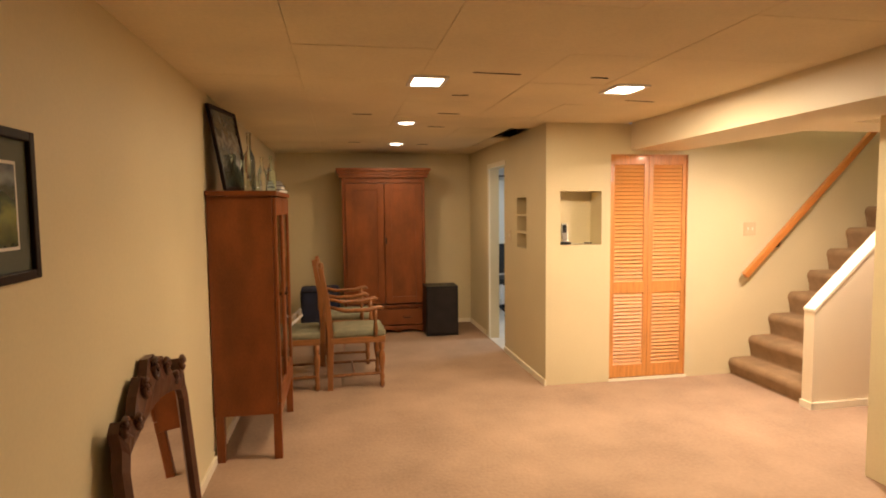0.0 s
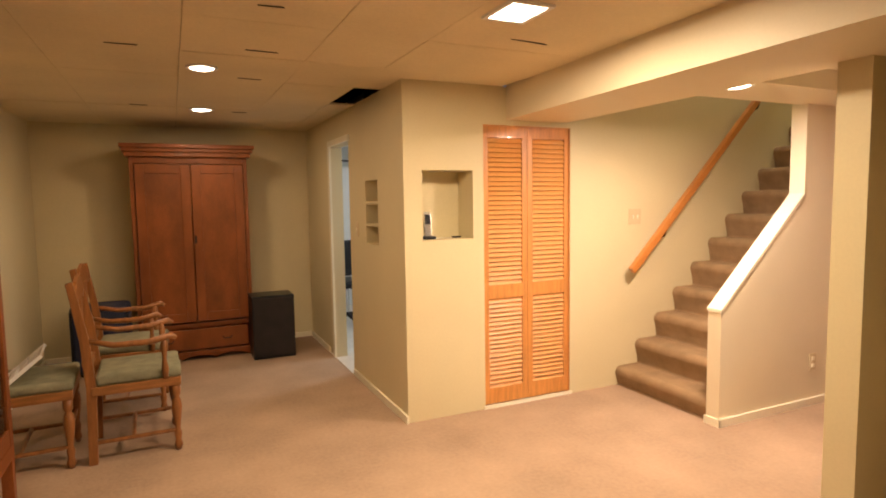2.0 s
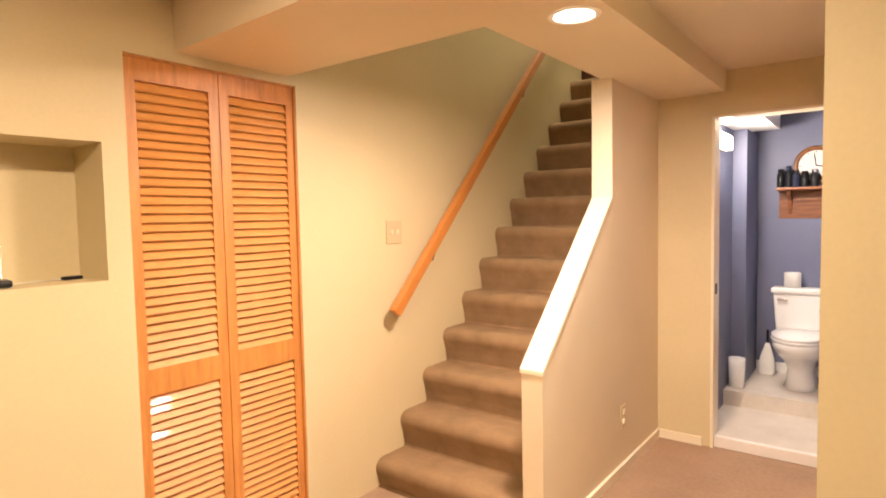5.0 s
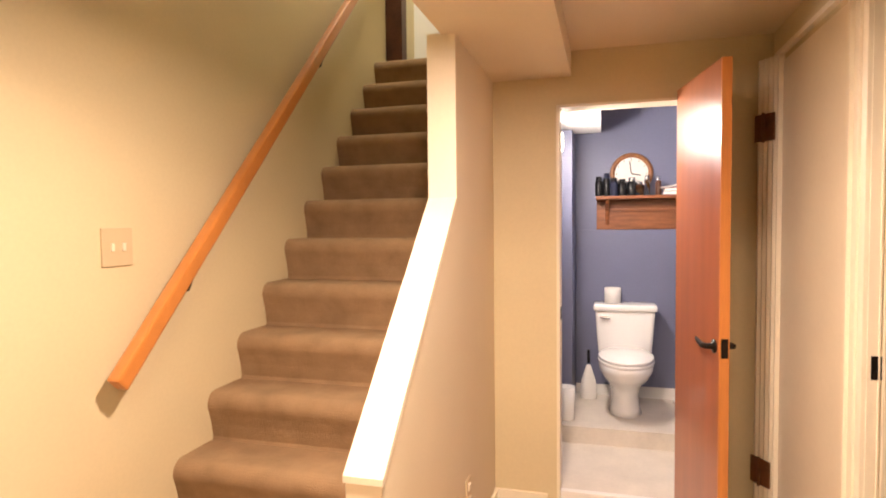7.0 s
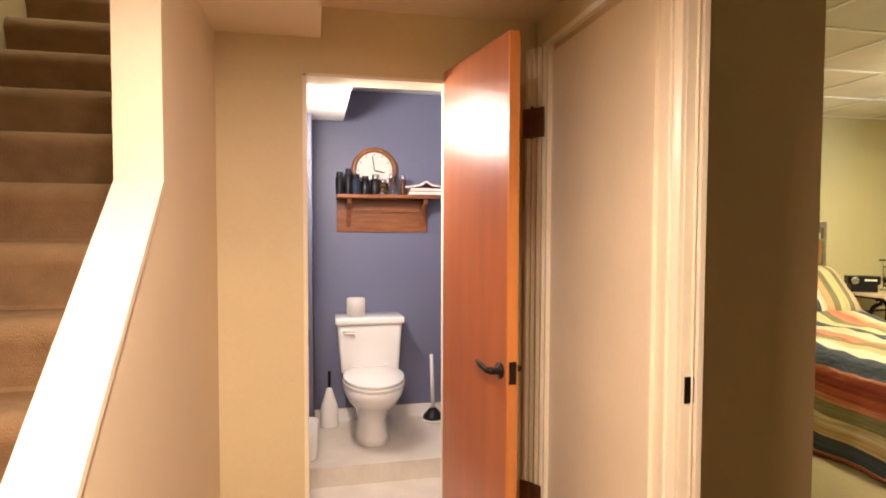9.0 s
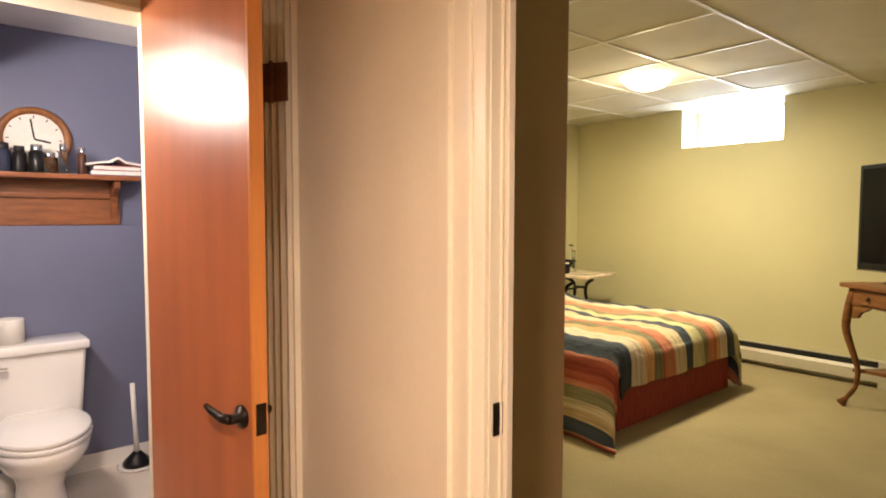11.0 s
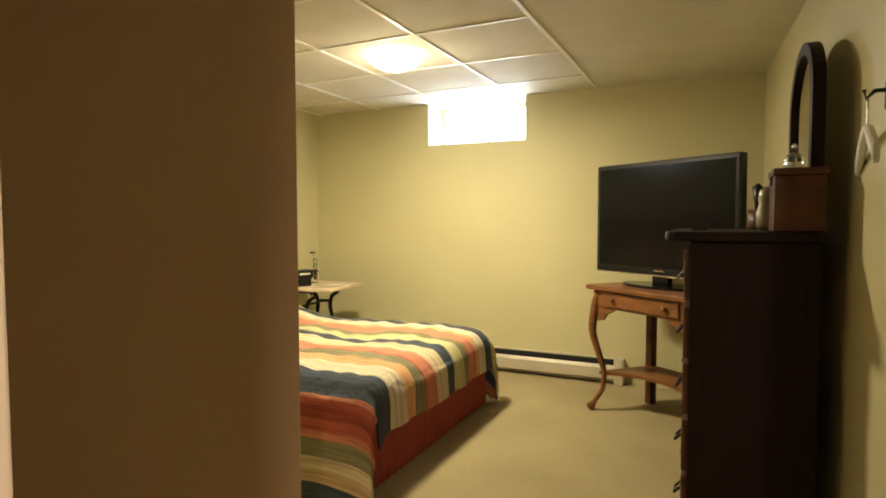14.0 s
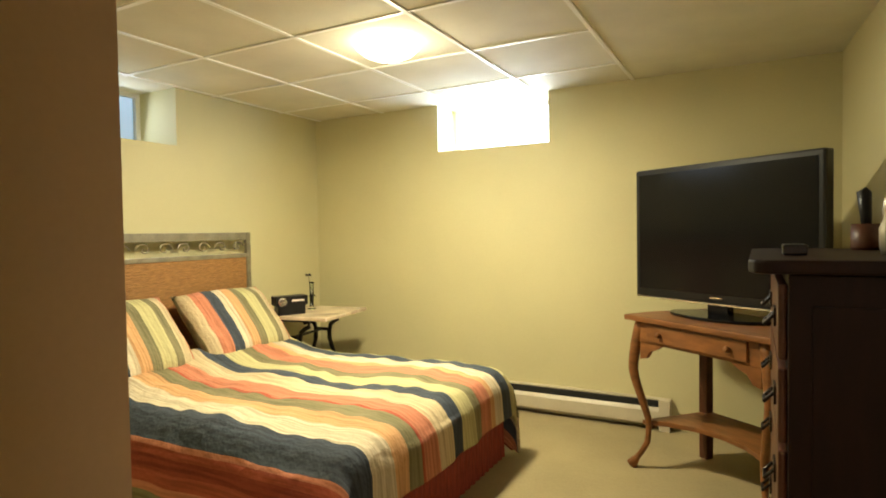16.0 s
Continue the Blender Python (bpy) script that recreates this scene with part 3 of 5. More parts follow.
def curio():
    ob = thing("china_cabinet", (-0.228, 4.21, 0), "tall reddish wooden china cabinet with two glazed doors", "cabinet")
    # local x out of the wall, y along it
    part("side_panel", boxes((-0.195, 0.17, -0.45, -0.425, 0.28, 1.585), bevel=0.002), CHERRY, ob)
    part("side_panel", boxes((-0.195, 0.17, 0.395, 0.42, 0.28, 1.585), bevel=0.002), CHERRY, ob)
    part("back_panel", boxes((-0.195, -0.175, -0.425, 0.395, 0.28, 1.585)), CHERRY, ob)
    part("bottom_panel", boxes((-0.175, 0.17, -0.425, 0.395, 0.28, 0.31)), CHERRY, ob)
    part("top", boxes((-0.2, 0.2, -0.465, 0.435, 1.585, 1.617), bevel=0.008), CHERRY, ob)
    part("bottom_rail", boxes((0.17, 0.19, -0.45, 0.42, 0.27, 0.34), bevel=0.004), CHERRY, ob)
    for x in (-0.165, 0.165):
        for y in (-0.425, 0.395):
            part("leg", prism([(x - 0.024, y - 0.024), (x + 0.024, y - 0.024), (x + 0.024, y + 0.024), (x - 0.024, y + 0.024)], "z", 0, 0.28, 0.004), CHERRY, ob)
    for y0, y1 in ((-0.445, -0.018), (-0.012, 0.415)):
        d = part("door", boxes((0.172, 0.192, y0, y0 + 0.06, 0.345, 1.58), (0.172, 0.192, y1 - 0.06, y1, 0.345, 1.58), (0.172, 0.192, y0 + 0.06, y1 - 0.06, 0.345, 0.42), (0.172, 0.192, y0 + 0.06, y1 - 0.06, 1.47, 1.58), bevel=0.004), CHERRY, ob)
        part("pane", boxes((0.178, 0.182, y0 + 0.055, y1 - 0.055, 0.415, 1.475)), CLEAR, d)
    part("knob", lathe([(0.01, 0), (0.012, 0.012), (0.005, 0.02)], 12, m=pose(0.192, -0.045, 0.95, 0, 90, 0)), BRONZE, ob)
    for z in (0.62, 0.93, 1.22):
        part("shelf", boxes((-0.17, 0.15, -0.392, 0.392, z, z + 0.015)), CHERRY, ob)
    return ob


curio()


def side_chair(at, turn, label, arms=True):
    ob = thing("dining_chair", at, label, "chair", turn, "oak dining chairs")
    # faces +x; seat 0.44 high
    part("seat_frame", boxes((-0.22, 0.23, -0.24, 0.24, 0.39, 0.44), bevel=0.006), OAKH, ob)
    bm = boxes((-0.2, 0.235, -0.225, 0.225, 0.435, 0.495), bevel=0.022)
    part("seat", bm, GREENSEAT, ob, "sage green upholstered seat", True)
    for s in (-1, 1):
        y = 0.21 * s
        part("back_leg", prism([(-0.255, 0), (-0.21, 0), (-0.195, 0.42), (-0.215, 0.7), (-0.275, 1.03), (-0.31, 1.02), (-0.262, 0.7), (-0.245, 0.42)], "y", y - 0.017, y + 0.017, 0.004), OAK, ob)
        part("front_leg", lathe([(0.013, 0), (0.024, 0.03), (0.016, 0.06), (0.022, 0.1), (0.014, 0.13), (0.024, 0.2), (0.03, 0.26), (0.024, 0.3), (0.016, 0.32), (0.025, 0.335), (0.025, 0.39)], 14, (0.2, y)), OAK, ob, smooth=True)
        part("stretcher", tube([(-0.225, y, 0.12), (0.2, y, 0.12)], 0.012), OAK, ob)
        if arms:
            part("arm", tube([(-0.235, y, 0.70), (-0.1, y * 1.1, 0.665), (0.08, y * 1.15, 0.665), (0.19, y * 1.15, 0.69), (0.215, y * 1.15, 0.672)], [0.014, 0.017, 0.018, 0.02, 0.012], 10), OAK, ob, smooth=True)
            part("arm_post", lathe([(0.014, 0.44), (0.02, 0.5), (0.011, 0.56), (0.019, 0.62), (0.012, 0.68)], 12, (0.15, y * 1.12)), OAK, ob, smooth=True)
    part("stretcher", tube([(0.2, -0.2, 0.2), (0.2, 0.2, 0.2)], 0.012), OAK, ob)
    part("stretcher", tube([(-0.03, -0.2, 0.12), (-0.03, 0.2, 0.12)], 0.012), OAK, ob)
    back = part("backrest", prism([(-0.2, 0.9), (0.2, 0.9), (0.2, 0.97), (0.12, 1.02), (0, 1.045), (-0.12, 1.02), (-0.2, 0.97)], "x", -0.285, -0.262, 0.005), OAK, ob)
    part("splat", boxes((-0.272, -0.258, -0.07, 0.07, 0.52, 0.92), bevel=0.004), OAK, back)
    part("lower_rail", boxes((-0.245, -0.225, -0.2, 0.2, 0.5, 0.55), bevel=0.004), OAK, back)
    return ob


side_chair((0.45, 5.26, 0), 2, "oak dining armchair with sage green seat, beside the cabinet")
side_chair((0.38, 6.02, 0), -2, "oak dining armchair with sage green seat, behind another chair")
side_chair((-0.09, 5.25, 0), 3, "oak dining chair with sage green seat, half behind the cabinet", False)


def speaker():
    ob = thing("loudspeaker", (1.495, 7.0, 0), "black floor loudspeaker beside the armoire", "speaker")
    part("cabinet", boxes((-0.19, 0.19, -0.14, 0.16, 0.0, 0.585), bevel=0.006), BLACK, ob)
    part("grille", boxes((-0.18, 0.18, -0.158, -0.14, 0.03, 0.565), bevel=0.006), SPEAKERCLOTH, ob)


speaker()


def case_box():
    ob = thing("suitcase", (0.15, 7.1, 0), "dark navy fabric suitcase beside the armoire", "suitcase")
    part("shell", boxes((-0.28, 0.17, -0.15, 0.15, 0.02, 0.6), bevel=0.05), NAVY, ob, smooth=True)
    part("piping", tube([(-0.26, -0.15, 0.05), (-0.26, -0.15, 0.56), (0.15, -0.15, 0.56), (0.15, -0.15, 0.05)], 0.008), BLACK, ob)
    for x in (-0.2, 0.1):
        part("foot", boxes((x - 0.02, x + 0.02, -0.1, 0.1, 0, 0.03)), BLACK, ob)


case_box()


# ---- ceiling fixtures ----
def square_light(x, y):
    ob = thing("ceiling_light", (x, y, 2.182), "square recessed ceiling light, switched on", "ceiling light", 0, "ceiling lights")
    part("frame", boxes((-0.1, 0.1, -0.12, -0.1, -0.006, 0.006), (-0.1, 0.1, 0.1, 0.12, -0.006, 0.006), (-0.1, -0.08, -0.1, 0.1, -0.006, 0.006), (0.08, 0.1, -0.1, 0.1, -0.006, 0.006)), WHITE, ob)
    d = part("diffuser", boxes((-0.085, 0.085, -0.102, 0.102, -0.0015, 0.004)), LAMPGLOW, ob, "glowing white diffuser")
    d.visible_shadow = False


def round_light(x, y, z, r):
    ob = thing("ceiling_light", (x, y, z), "round recessed ceiling light, switched on", "ceiling light", 0, "ceiling lights")
    ring = lathe([(r + 0.02, 0.0), (r + 0.016, -0.008), (r, -0.008), (r - 0.002, 0.0)], 28)
    part("trim_ring", ring, WHITE, ob)
    d = part("bulb_lens", lathe([(r - 0.004, -0.004), (r * 0.6, -0.012), (0.01, -0.016)], 24), LAMPGLOW, ob, "glowing lens", True)
    d.visible_shadow = False


for x in (0.81, 1.98):
    square_light(x, 3.35 if x < 1 else 3.42)
# unseen extra fixture, made up to go with the rear fill lamp
square_light(1.98, -0.4)
round_light(0.875, 4.9, 2.186, 0.065)
round_light(0.94, 6.43, 2.186, 0.072)
round_light(3.49, 3.61, 2.029, 0.07)


# ---- bathroom things ----
def bath_door():
    ob = thing("bathroom_door", (5.195, 3.015, 0.03), "varnished red-brown flush wooden door, standing open", "door", 189.8)
    part("slab", boxes((0, 0.515, -0.0175, 0.0175, 0, 1.895), bevel=0.002), DOORWOOD, ob)
    part("edge", boxes((0.515, 0.524, -0.0175, 0.0175, 0, 1.895)), DOOREDGE, ob, "orange wooden door edge")
    for s in (-1, 1):
        h = part("lever", lathe([(0.026, 0), (0.026, 0.006), (0.012, 0.01), (0.011, 0.03)], 16, m=pose(0.478, 0.0175 * s, 0.865, -90 * s, 0, 0)), BRONZE, ob, "dark bronze lever", True)
        part("grip", tube([(0.478, 0.047 * s, 0.865), (0.45, 0.05 * s, 0.862), (0.40, 0.05 * s, 0.868), (0.375, 0.05 * s, 0.876)], [0.011, 0.011, 0.009, 0.006], 10), BRONZE, h, smooth=True)
    part("latch_plate", boxes((0.524, 0.527, -0.012, 0.012, 0.83, 0.9)), BRONZE, ob)


bath_door()


def toilet():
    ob = thing("toilet", (6.2, 3.21, 0.16), "white porcelain two-piece toilet with the lid down", "toilet")
    tank = part("tank", prism([(-0.165, 0.33), (0.165, 0.33), (0.187, 0.62), (-0.187, 0.62)], "x", 0.13, 0.32, 0.02), PORCELAIN, ob, smooth=True)
    part("tank_lid", boxes((0.115, 0.33, -0.197, 0.197, 0.615, 0.655), bevel=0.012), PORCELAIN, tank, smooth=True)
    part("flush_lever", tube([(0.125, 0.15, 0.575), (0.115, 0.15, 0.575), (0.112, 0.09, 0.57)], 0.008), CHROME, tank)
    rings = []
    bm = bmesh.new()
    for z, w, a, b in ((0, 0.1, -0.13, 0.2), (0.03, 0.088, -0.115, 0.2), (0.12, 0.08, -0.11, 0.2), (0.19, 0.1, -0.15, 0.21), (0.235, 0.135, -0.24, 0.22), (0.29, 0.16, -0.3, 0.24), (0.335, 0.165, -0.315, 0.24)):
        c, l = (a + b) / 2, (b - a) / 2
        rings.append([bm.verts.new((c + l * math.cos(t), w * math.copysign(abs(math.sin(t)) ** 0.85, math.sin(t)), z)) for t in [2 * math.pi * i / 28 for i in range(28)]])
    for p, q in zip(rings, rings[1:]):
        for i in range(28):
            bm.faces.new((p[i], p[(i + 1) % 28], q[(i + 1) % 28], q[i]))
    bm.faces.new(rings[0][::-1]), bm.faces.new(rings[-1])
    part("bowl", bm, PORCELAIN, ob, smooth=True)
    oval = [(-0.07 + 0.25 * math.cos(t), 0.168 * math.sin(t)) for t in [2 * math.pi * i / 28 for i in range(28)]]
    part("seat", prism(oval, "z", 0.337, 0.357, 0.006), PORCELAIN, ob, smooth=True)
    part("lid", prism([(u * 0.99, v * 0.98) for u, v in oval], "z", 0.359, 0.378, 0.007), PORCELAIN, ob, smooth=True)


toilet()
roll = thing("toilet_roll", (6.42, 3.285, 0.815), "white toilet paper roll standing on the tank", "toilet roll")
part("paper", lathe([(0.053, 0), (0.053, 0.1), (0.05, 0.102), (0.02, 0.102), (0.02, 0.06)], 24), PAPER, roll, smooth=True)


SHELFWOOD = mat("red_oak_shelf", (0.25, 0.085, 0.03), 0.4, 0.2, 6, 0.03, 60, stretch=(7, 0.9, 7), coat=0.1)


def bath_shelf():
    ob = thing("wall_shelf", (6.55, 3.12, 1.30), "reddish oak wall shelf with a tall back board", "shelf")
    part("back_board", boxes((-0.02, -0.002, -0.275, 0.27, 0, 0.2), bevel=0.003), SHELFWOOD, ob)
    part("top_board", boxes((-0.15, -0.002, -0.34, 0.275, 0.2, 0.222), bevel=0.005), SHELFWOOD, ob)
    for y in (-0.25, 0.2):
        part("corbel", prism([(-0.02, 0.03), (-0.02, 0.2), (-0.13, 0.2), (-0.115, 0.17), (-0.05, 0.13)], "y", y - 0.013, y + 0.013, 0.003), SHELFWOOD, ob)
    part("ledge_strip", boxes((-0.034, -0.02, -0.235, 0.185, 0.12, 0.14), bevel=0.003), SHELFWOOD, ob)


bath_shelf()


def clock():
    ob = thing("wall_clock", (6.55, 3.165, 1.672), "round wooden wall clock with a white dial", "clock")
    part("rim", lathe([(0.138, 0), (0.138, 0.02), (0.13, 0.032), (0.112, 0.03), (0.108, 0.012)], 40, m=pose(0, 0, 0, 0, -90, 0)), OAK, ob, smooth=True)
    part("dial", lathe([(0.108, 0.004), (0.108, 0.013)], 36, m=pose(0, 0, 0, 0, -90, 0)), PAPER, ob, "white clock dial")
    part("hour_hand_bar", tube([(-0.016, 0, 0), (-0.016, -0.06, -0.012)], 0.004), BLACK, ob)
    part("minute_hand_bar", tube([(-0.018, 0, 0), (-0.018, 0.012, 0.085)], 0.003), BLACK, ob)
    for i in range(12):
        a = math.pi * i / 6
        part("mark", tube([(-0.015, 0.09 * math.cos(a), 0.09 * math.sin(a)), (-0.015, 0.101 * math.cos(a), 0.101 * math.sin(a))], 0.0025, 6), BLACK, ob)


clock()


# ---- bedroom things ----
STRIPES = ((0.62, 0.53, 0.28), (0.60, 0.22, 0.10), (0.62, 0.55, 0.34), (0.23, 0.23, 0.11), (0.045, 0.06, 0.09), (0.60, 0.56, 0.26), (0.66, 0.58, 0.40), (0.58, 0.20, 0.11), (0.58, 0.40, 0.2), (0.22, 0.21, 0.12))


def stripe_mat(name, axis, period, order, shift=0.0):
    m = bpy.data.materials.new(name)
    m.use_nodes = True
    nt = m.node_tree
    b = nt.nodes["Principled BSDF"]
    b.inputs["Roughness"].default_value, b.inputs["Specular IOR Level"].default_value = 0.9, 0.15
    tc, sep = nt.nodes.new("ShaderNodeTexCoord"), nt.nodes.new("ShaderNodeSeparateXYZ")
    nt.links.new(tc.outputs["UV"], sep.inputs[0])
    wob = nt.nodes.new("ShaderNodeTexNoise")
    wob.inputs["Scale"].default_value, wob.inputs["Detail"].default_value = 3, 0
    nt.links.new(tc.outputs["Object"], wob.inputs["Vector"])
    add = nt.nodes.new("ShaderNodeMath")
    add.operation = "MULTIPLY_ADD"
    add.inputs[1].default_value = 0.022
    nt.links.new(wob.outputs["Fac"], add.inputs[0])
    nt.links.new(sep.outputs[axis], add.inputs[2])
    mul = nt.nodes.new("ShaderNodeMath")
    mul.operation, mul.inputs[1].default_value, mul.inputs[2].default_value = "MULTIPLY_ADD", 1 / period, shift
    nt.links.new(add.outputs[0], mul.inputs[0])
    fr = nt.nodes.new("ShaderNodeMath")
    fr.operation = "FRACT"
    nt.links.new(mul.outputs[0], fr.inputs[0])
    ramp = nt.nodes.new("ShaderNodeValToRGB")
    ramp.color_ramp.interpolation = "CONSTANT"
    els, total, at = ramp.color_ramp.elements, sum(w for _, w in order), 0.0
    for i, (c, w) in enumerate(order):
        e = els[i] if i < 2 else els.new(at / total)
        e.position = at / total
        e.color = (*c, 1)
        at += w
    nt.links.new(fr.outputs[0], ramp.inputs["Fac"])
    fine = nt.nodes.new("ShaderNodeTexNoise")
    fine.inputs["Scale"].default_value, fine.inputs["Detail"].default_value = 150, 3
    nt.links.new(tc.outputs["Object"], fine.inputs["Vector"])
    # woven streaks along the stripes and soft puckers
    streak, puck = nt.nodes.new("ShaderNodeMapping"), nt.nodes.new("ShaderNodeTexNoise")
    streak.inputs["Scale"].default_value = (70, 2.5, 1) if axis == 0 else (2.5, 70, 1)
    nt.links.new(tc.outputs["UV"], streak.inputs["Vector"])
    weave = nt.nodes.new("ShaderNodeTexNoise")
    weave.inputs["Scale"].default_value, weave.inputs["Detail"].default_value = 1.0, 2
    nt.links.new(streak.outputs[0], weave.inputs["Vector"])
    puck.inputs["Scale"].default_value, puck.inputs["Detail"].default_value = 22, 2
    nt.links.new(tc.outputs["Object"], puck.inputs["Vector"])
    mixc = nt.nodes.new("ShaderNodeMix")
    mixc.data_type, mixc.blend_type = "RGBA", "MULTIPLY"
    mixc.inputs["Factor"].default_value = 0.6
    nt.links.new(ramp.outputs["Color"], mixc.inputs["A"])
    lift = nt.nodes.new("ShaderNodeValToRGB")
    lift.color_ramp.elements[0].position, lift.color_ramp.elements[1].position = 0.35, 0.6
    lift.color_ramp.elements[0].color = (0.42, 0.40, 0.38, 1)
    nt.links.new(weave.outputs["Fac"], lift.inputs["Fac"])
    nt.links.new(lift.outputs["Color"], mixc.inputs["B"])
    nt.links.new(mixc.outputs["Result"], b.inputs["Base Color"])
    bn = nt.nodes.new("ShaderNodeBump")
    bn.inputs["Strength"].default_value, bn.inputs["Distance"].default_value = 0.6, 0.02
    nt.links.new(puck.outputs["Fac"], bn.inputs["Height"])
    nt.links.new(bn.outputs["Normal"], b.inputs["Normal"])
    return m


CREAMY, CORAL, PALE, OLIVE, SLATE, LEMON, PEACH, RUST, BRICK = (0.56, 0.46, 0.29), (0.53, 0.21, 0.125), (0.60, 0.52, 0.37), (0.22, 0.20, 0.11), (0.062, 0.075, 0.095), (0.50, 0.46, 0.24), (0.60, 0.35, 0.17), (0.40, 0.10, 0.06), (0.28, 0.06, 0.04)
TAN = (0.50, 0.36, 0.20)
ORDER = ((BRICK, 0.03), (PEACH, 0.04), (SLATE, 0.10), (TAN, 0.05), (CREAMY, 0.05), (OLIVE, 0.07), (CORAL, 0.03), (RUST, 0.05), (BRICK, 0.05), (RUST, 0.03), (CORAL, 0.02),
    (SLATE, 0.16), (PALE, 0.14), (PEACH, 0.11), (OLIVE, 0.10), (RUST, 0.015), (CORAL, 0.115), (CREAMY, 0.15), (SLATE, 0.10), (LEMON, 0.13), (OLIVE, 0.08), (CORAL, 0.12), (PEACH, 0.05), (PALE, 0.10), (SLATE, 0.10),
    (LEMON, 0.16), (OLIVE, 0.08), (CREAMY, 0.1), (SLATE, 0.1), (CORAL, 0.085))
QUILT = stripe_mat("striped_quilt_cotton", 0, 2.5, ORDER)
PILLOWCLOTH = stripe_mat("striped_pillow_cotton", 0, 0.55, ((LEMON, 1), (OLIVE, 0.6), (CREAMY, 0.8), (CORAL, 1), (SLATE, 0.9), (PALE, 0.7), (PEACH, 0.8), (OLIVE, 0.7)), 0.2)


def quilt_mesh(x0, x1, y0, y1, top, drop_near, drop_far, drop_foot):
    """A cloth over a mattress; UV is metres along the cloth. Stripes run along x."""
    bm = bmesh.new()
    uv = bm.loops.layers.uv.new("cloth")
    nu, nv = 120, 150
    w, l = y1 - y0, x1 - x0
    total_u, r = drop_near + w + drop_far, 0.14
    total_v = l + drop_foot
    grid = []

    def bend(s, edge, drop):
        """How far out and down a cloth lies that is s past the edge."""
        if s <= -r:
            return edge + s, 0.0
        if s < r * 0.57:
            a = (s + r) / (r * 1.57) * math.pi / 2
            return edge - r + r * math.sin(a), -r * (1 - math.cos(a))
        return edge + 0.02 * min(1, (s - r * 0.57) / 0.3), -r - (s - r * 0.57)

    for i in range(nu + 1):
        u = total_u * i / nu
        row = []
        for j in range(nv + 1):
            v = total_v * j / nv
            sy = u - drop_near
            if sy > w / 2:
                y, dz1 = bend(sy - w, y0, drop_far)
                y = y1 - w - (y - y0)
            else:
                yy, dz1 = bend(-sy, 0, drop_near)
                y = y1 + yy
            xx, dz2 = bend(v - l, 0, drop_foot)
            x = x0 - xx if v > l - r else x1 - v
            z = top + dz1 + dz2
            p = noise.noise(Vector((x * 2.2, y * 2.2, 3))) * 0.03 + noise.noise(Vector((x * 7, y * 5, 8))) * 0.008
            ridge = 0.0035 * math.sin(v * 34 + 5 * noise.noise(Vector((u * 4, v * 2, 1)))) + 0.006 * noise.noise(Vector((u * 16, v * 9, 5)))
            hang = max(0, -min(dz1, dz2) - 0.08)
            wave = 0.05 * hang * math.sin((x + y) * 17 + 2 * noise.noise(Vector((x * 3, y * 3, 0))))
            if dz1 < 0 and sy < w / 2:
                y += 0.34 * max(0, -dz1 - 0.05)
                x -= 0.30 * max(0, -dz1 - 0.12) * max(0, 1 - max(0, x - x0) / 0.5)
                z = top + dz1 * 1.02 + (dz2 if dz1 > -0.05 else dz2 * 0.35)
            if x > x1 - 0.45:
                z += 0.09 * (min(1, (x - x1 + 0.45) / 0.4) ** 2) * (1 if dz1 > -0.02 else 0.4)
            z = max(z, FL + 0.03)
            outx, outy = (-wave if dz2 < dz1 else 0), (wave if dz1 < dz2 else 0)
            row.append(bm.verts.new((x + outx, y + outy * (1 if sy < w / 2 else -1), z + (p + ridge if hang == 0 else 0.3 * p))))
        grid.append(row)
    for i in range(nu):
        for j in range(nv):
            f = bm.faces.new((grid[i][j], grid[i + 1][j], grid[i + 1][j + 1], grid[i][j + 1]))
            for loop, (a, c) in zip(f.loops, ((i, j), (i + 1, j), (i + 1, j + 1), (i, j + 1))):
                loop[uv].uv = (total_u * a / nu, total_v * c / nv)
    return bm


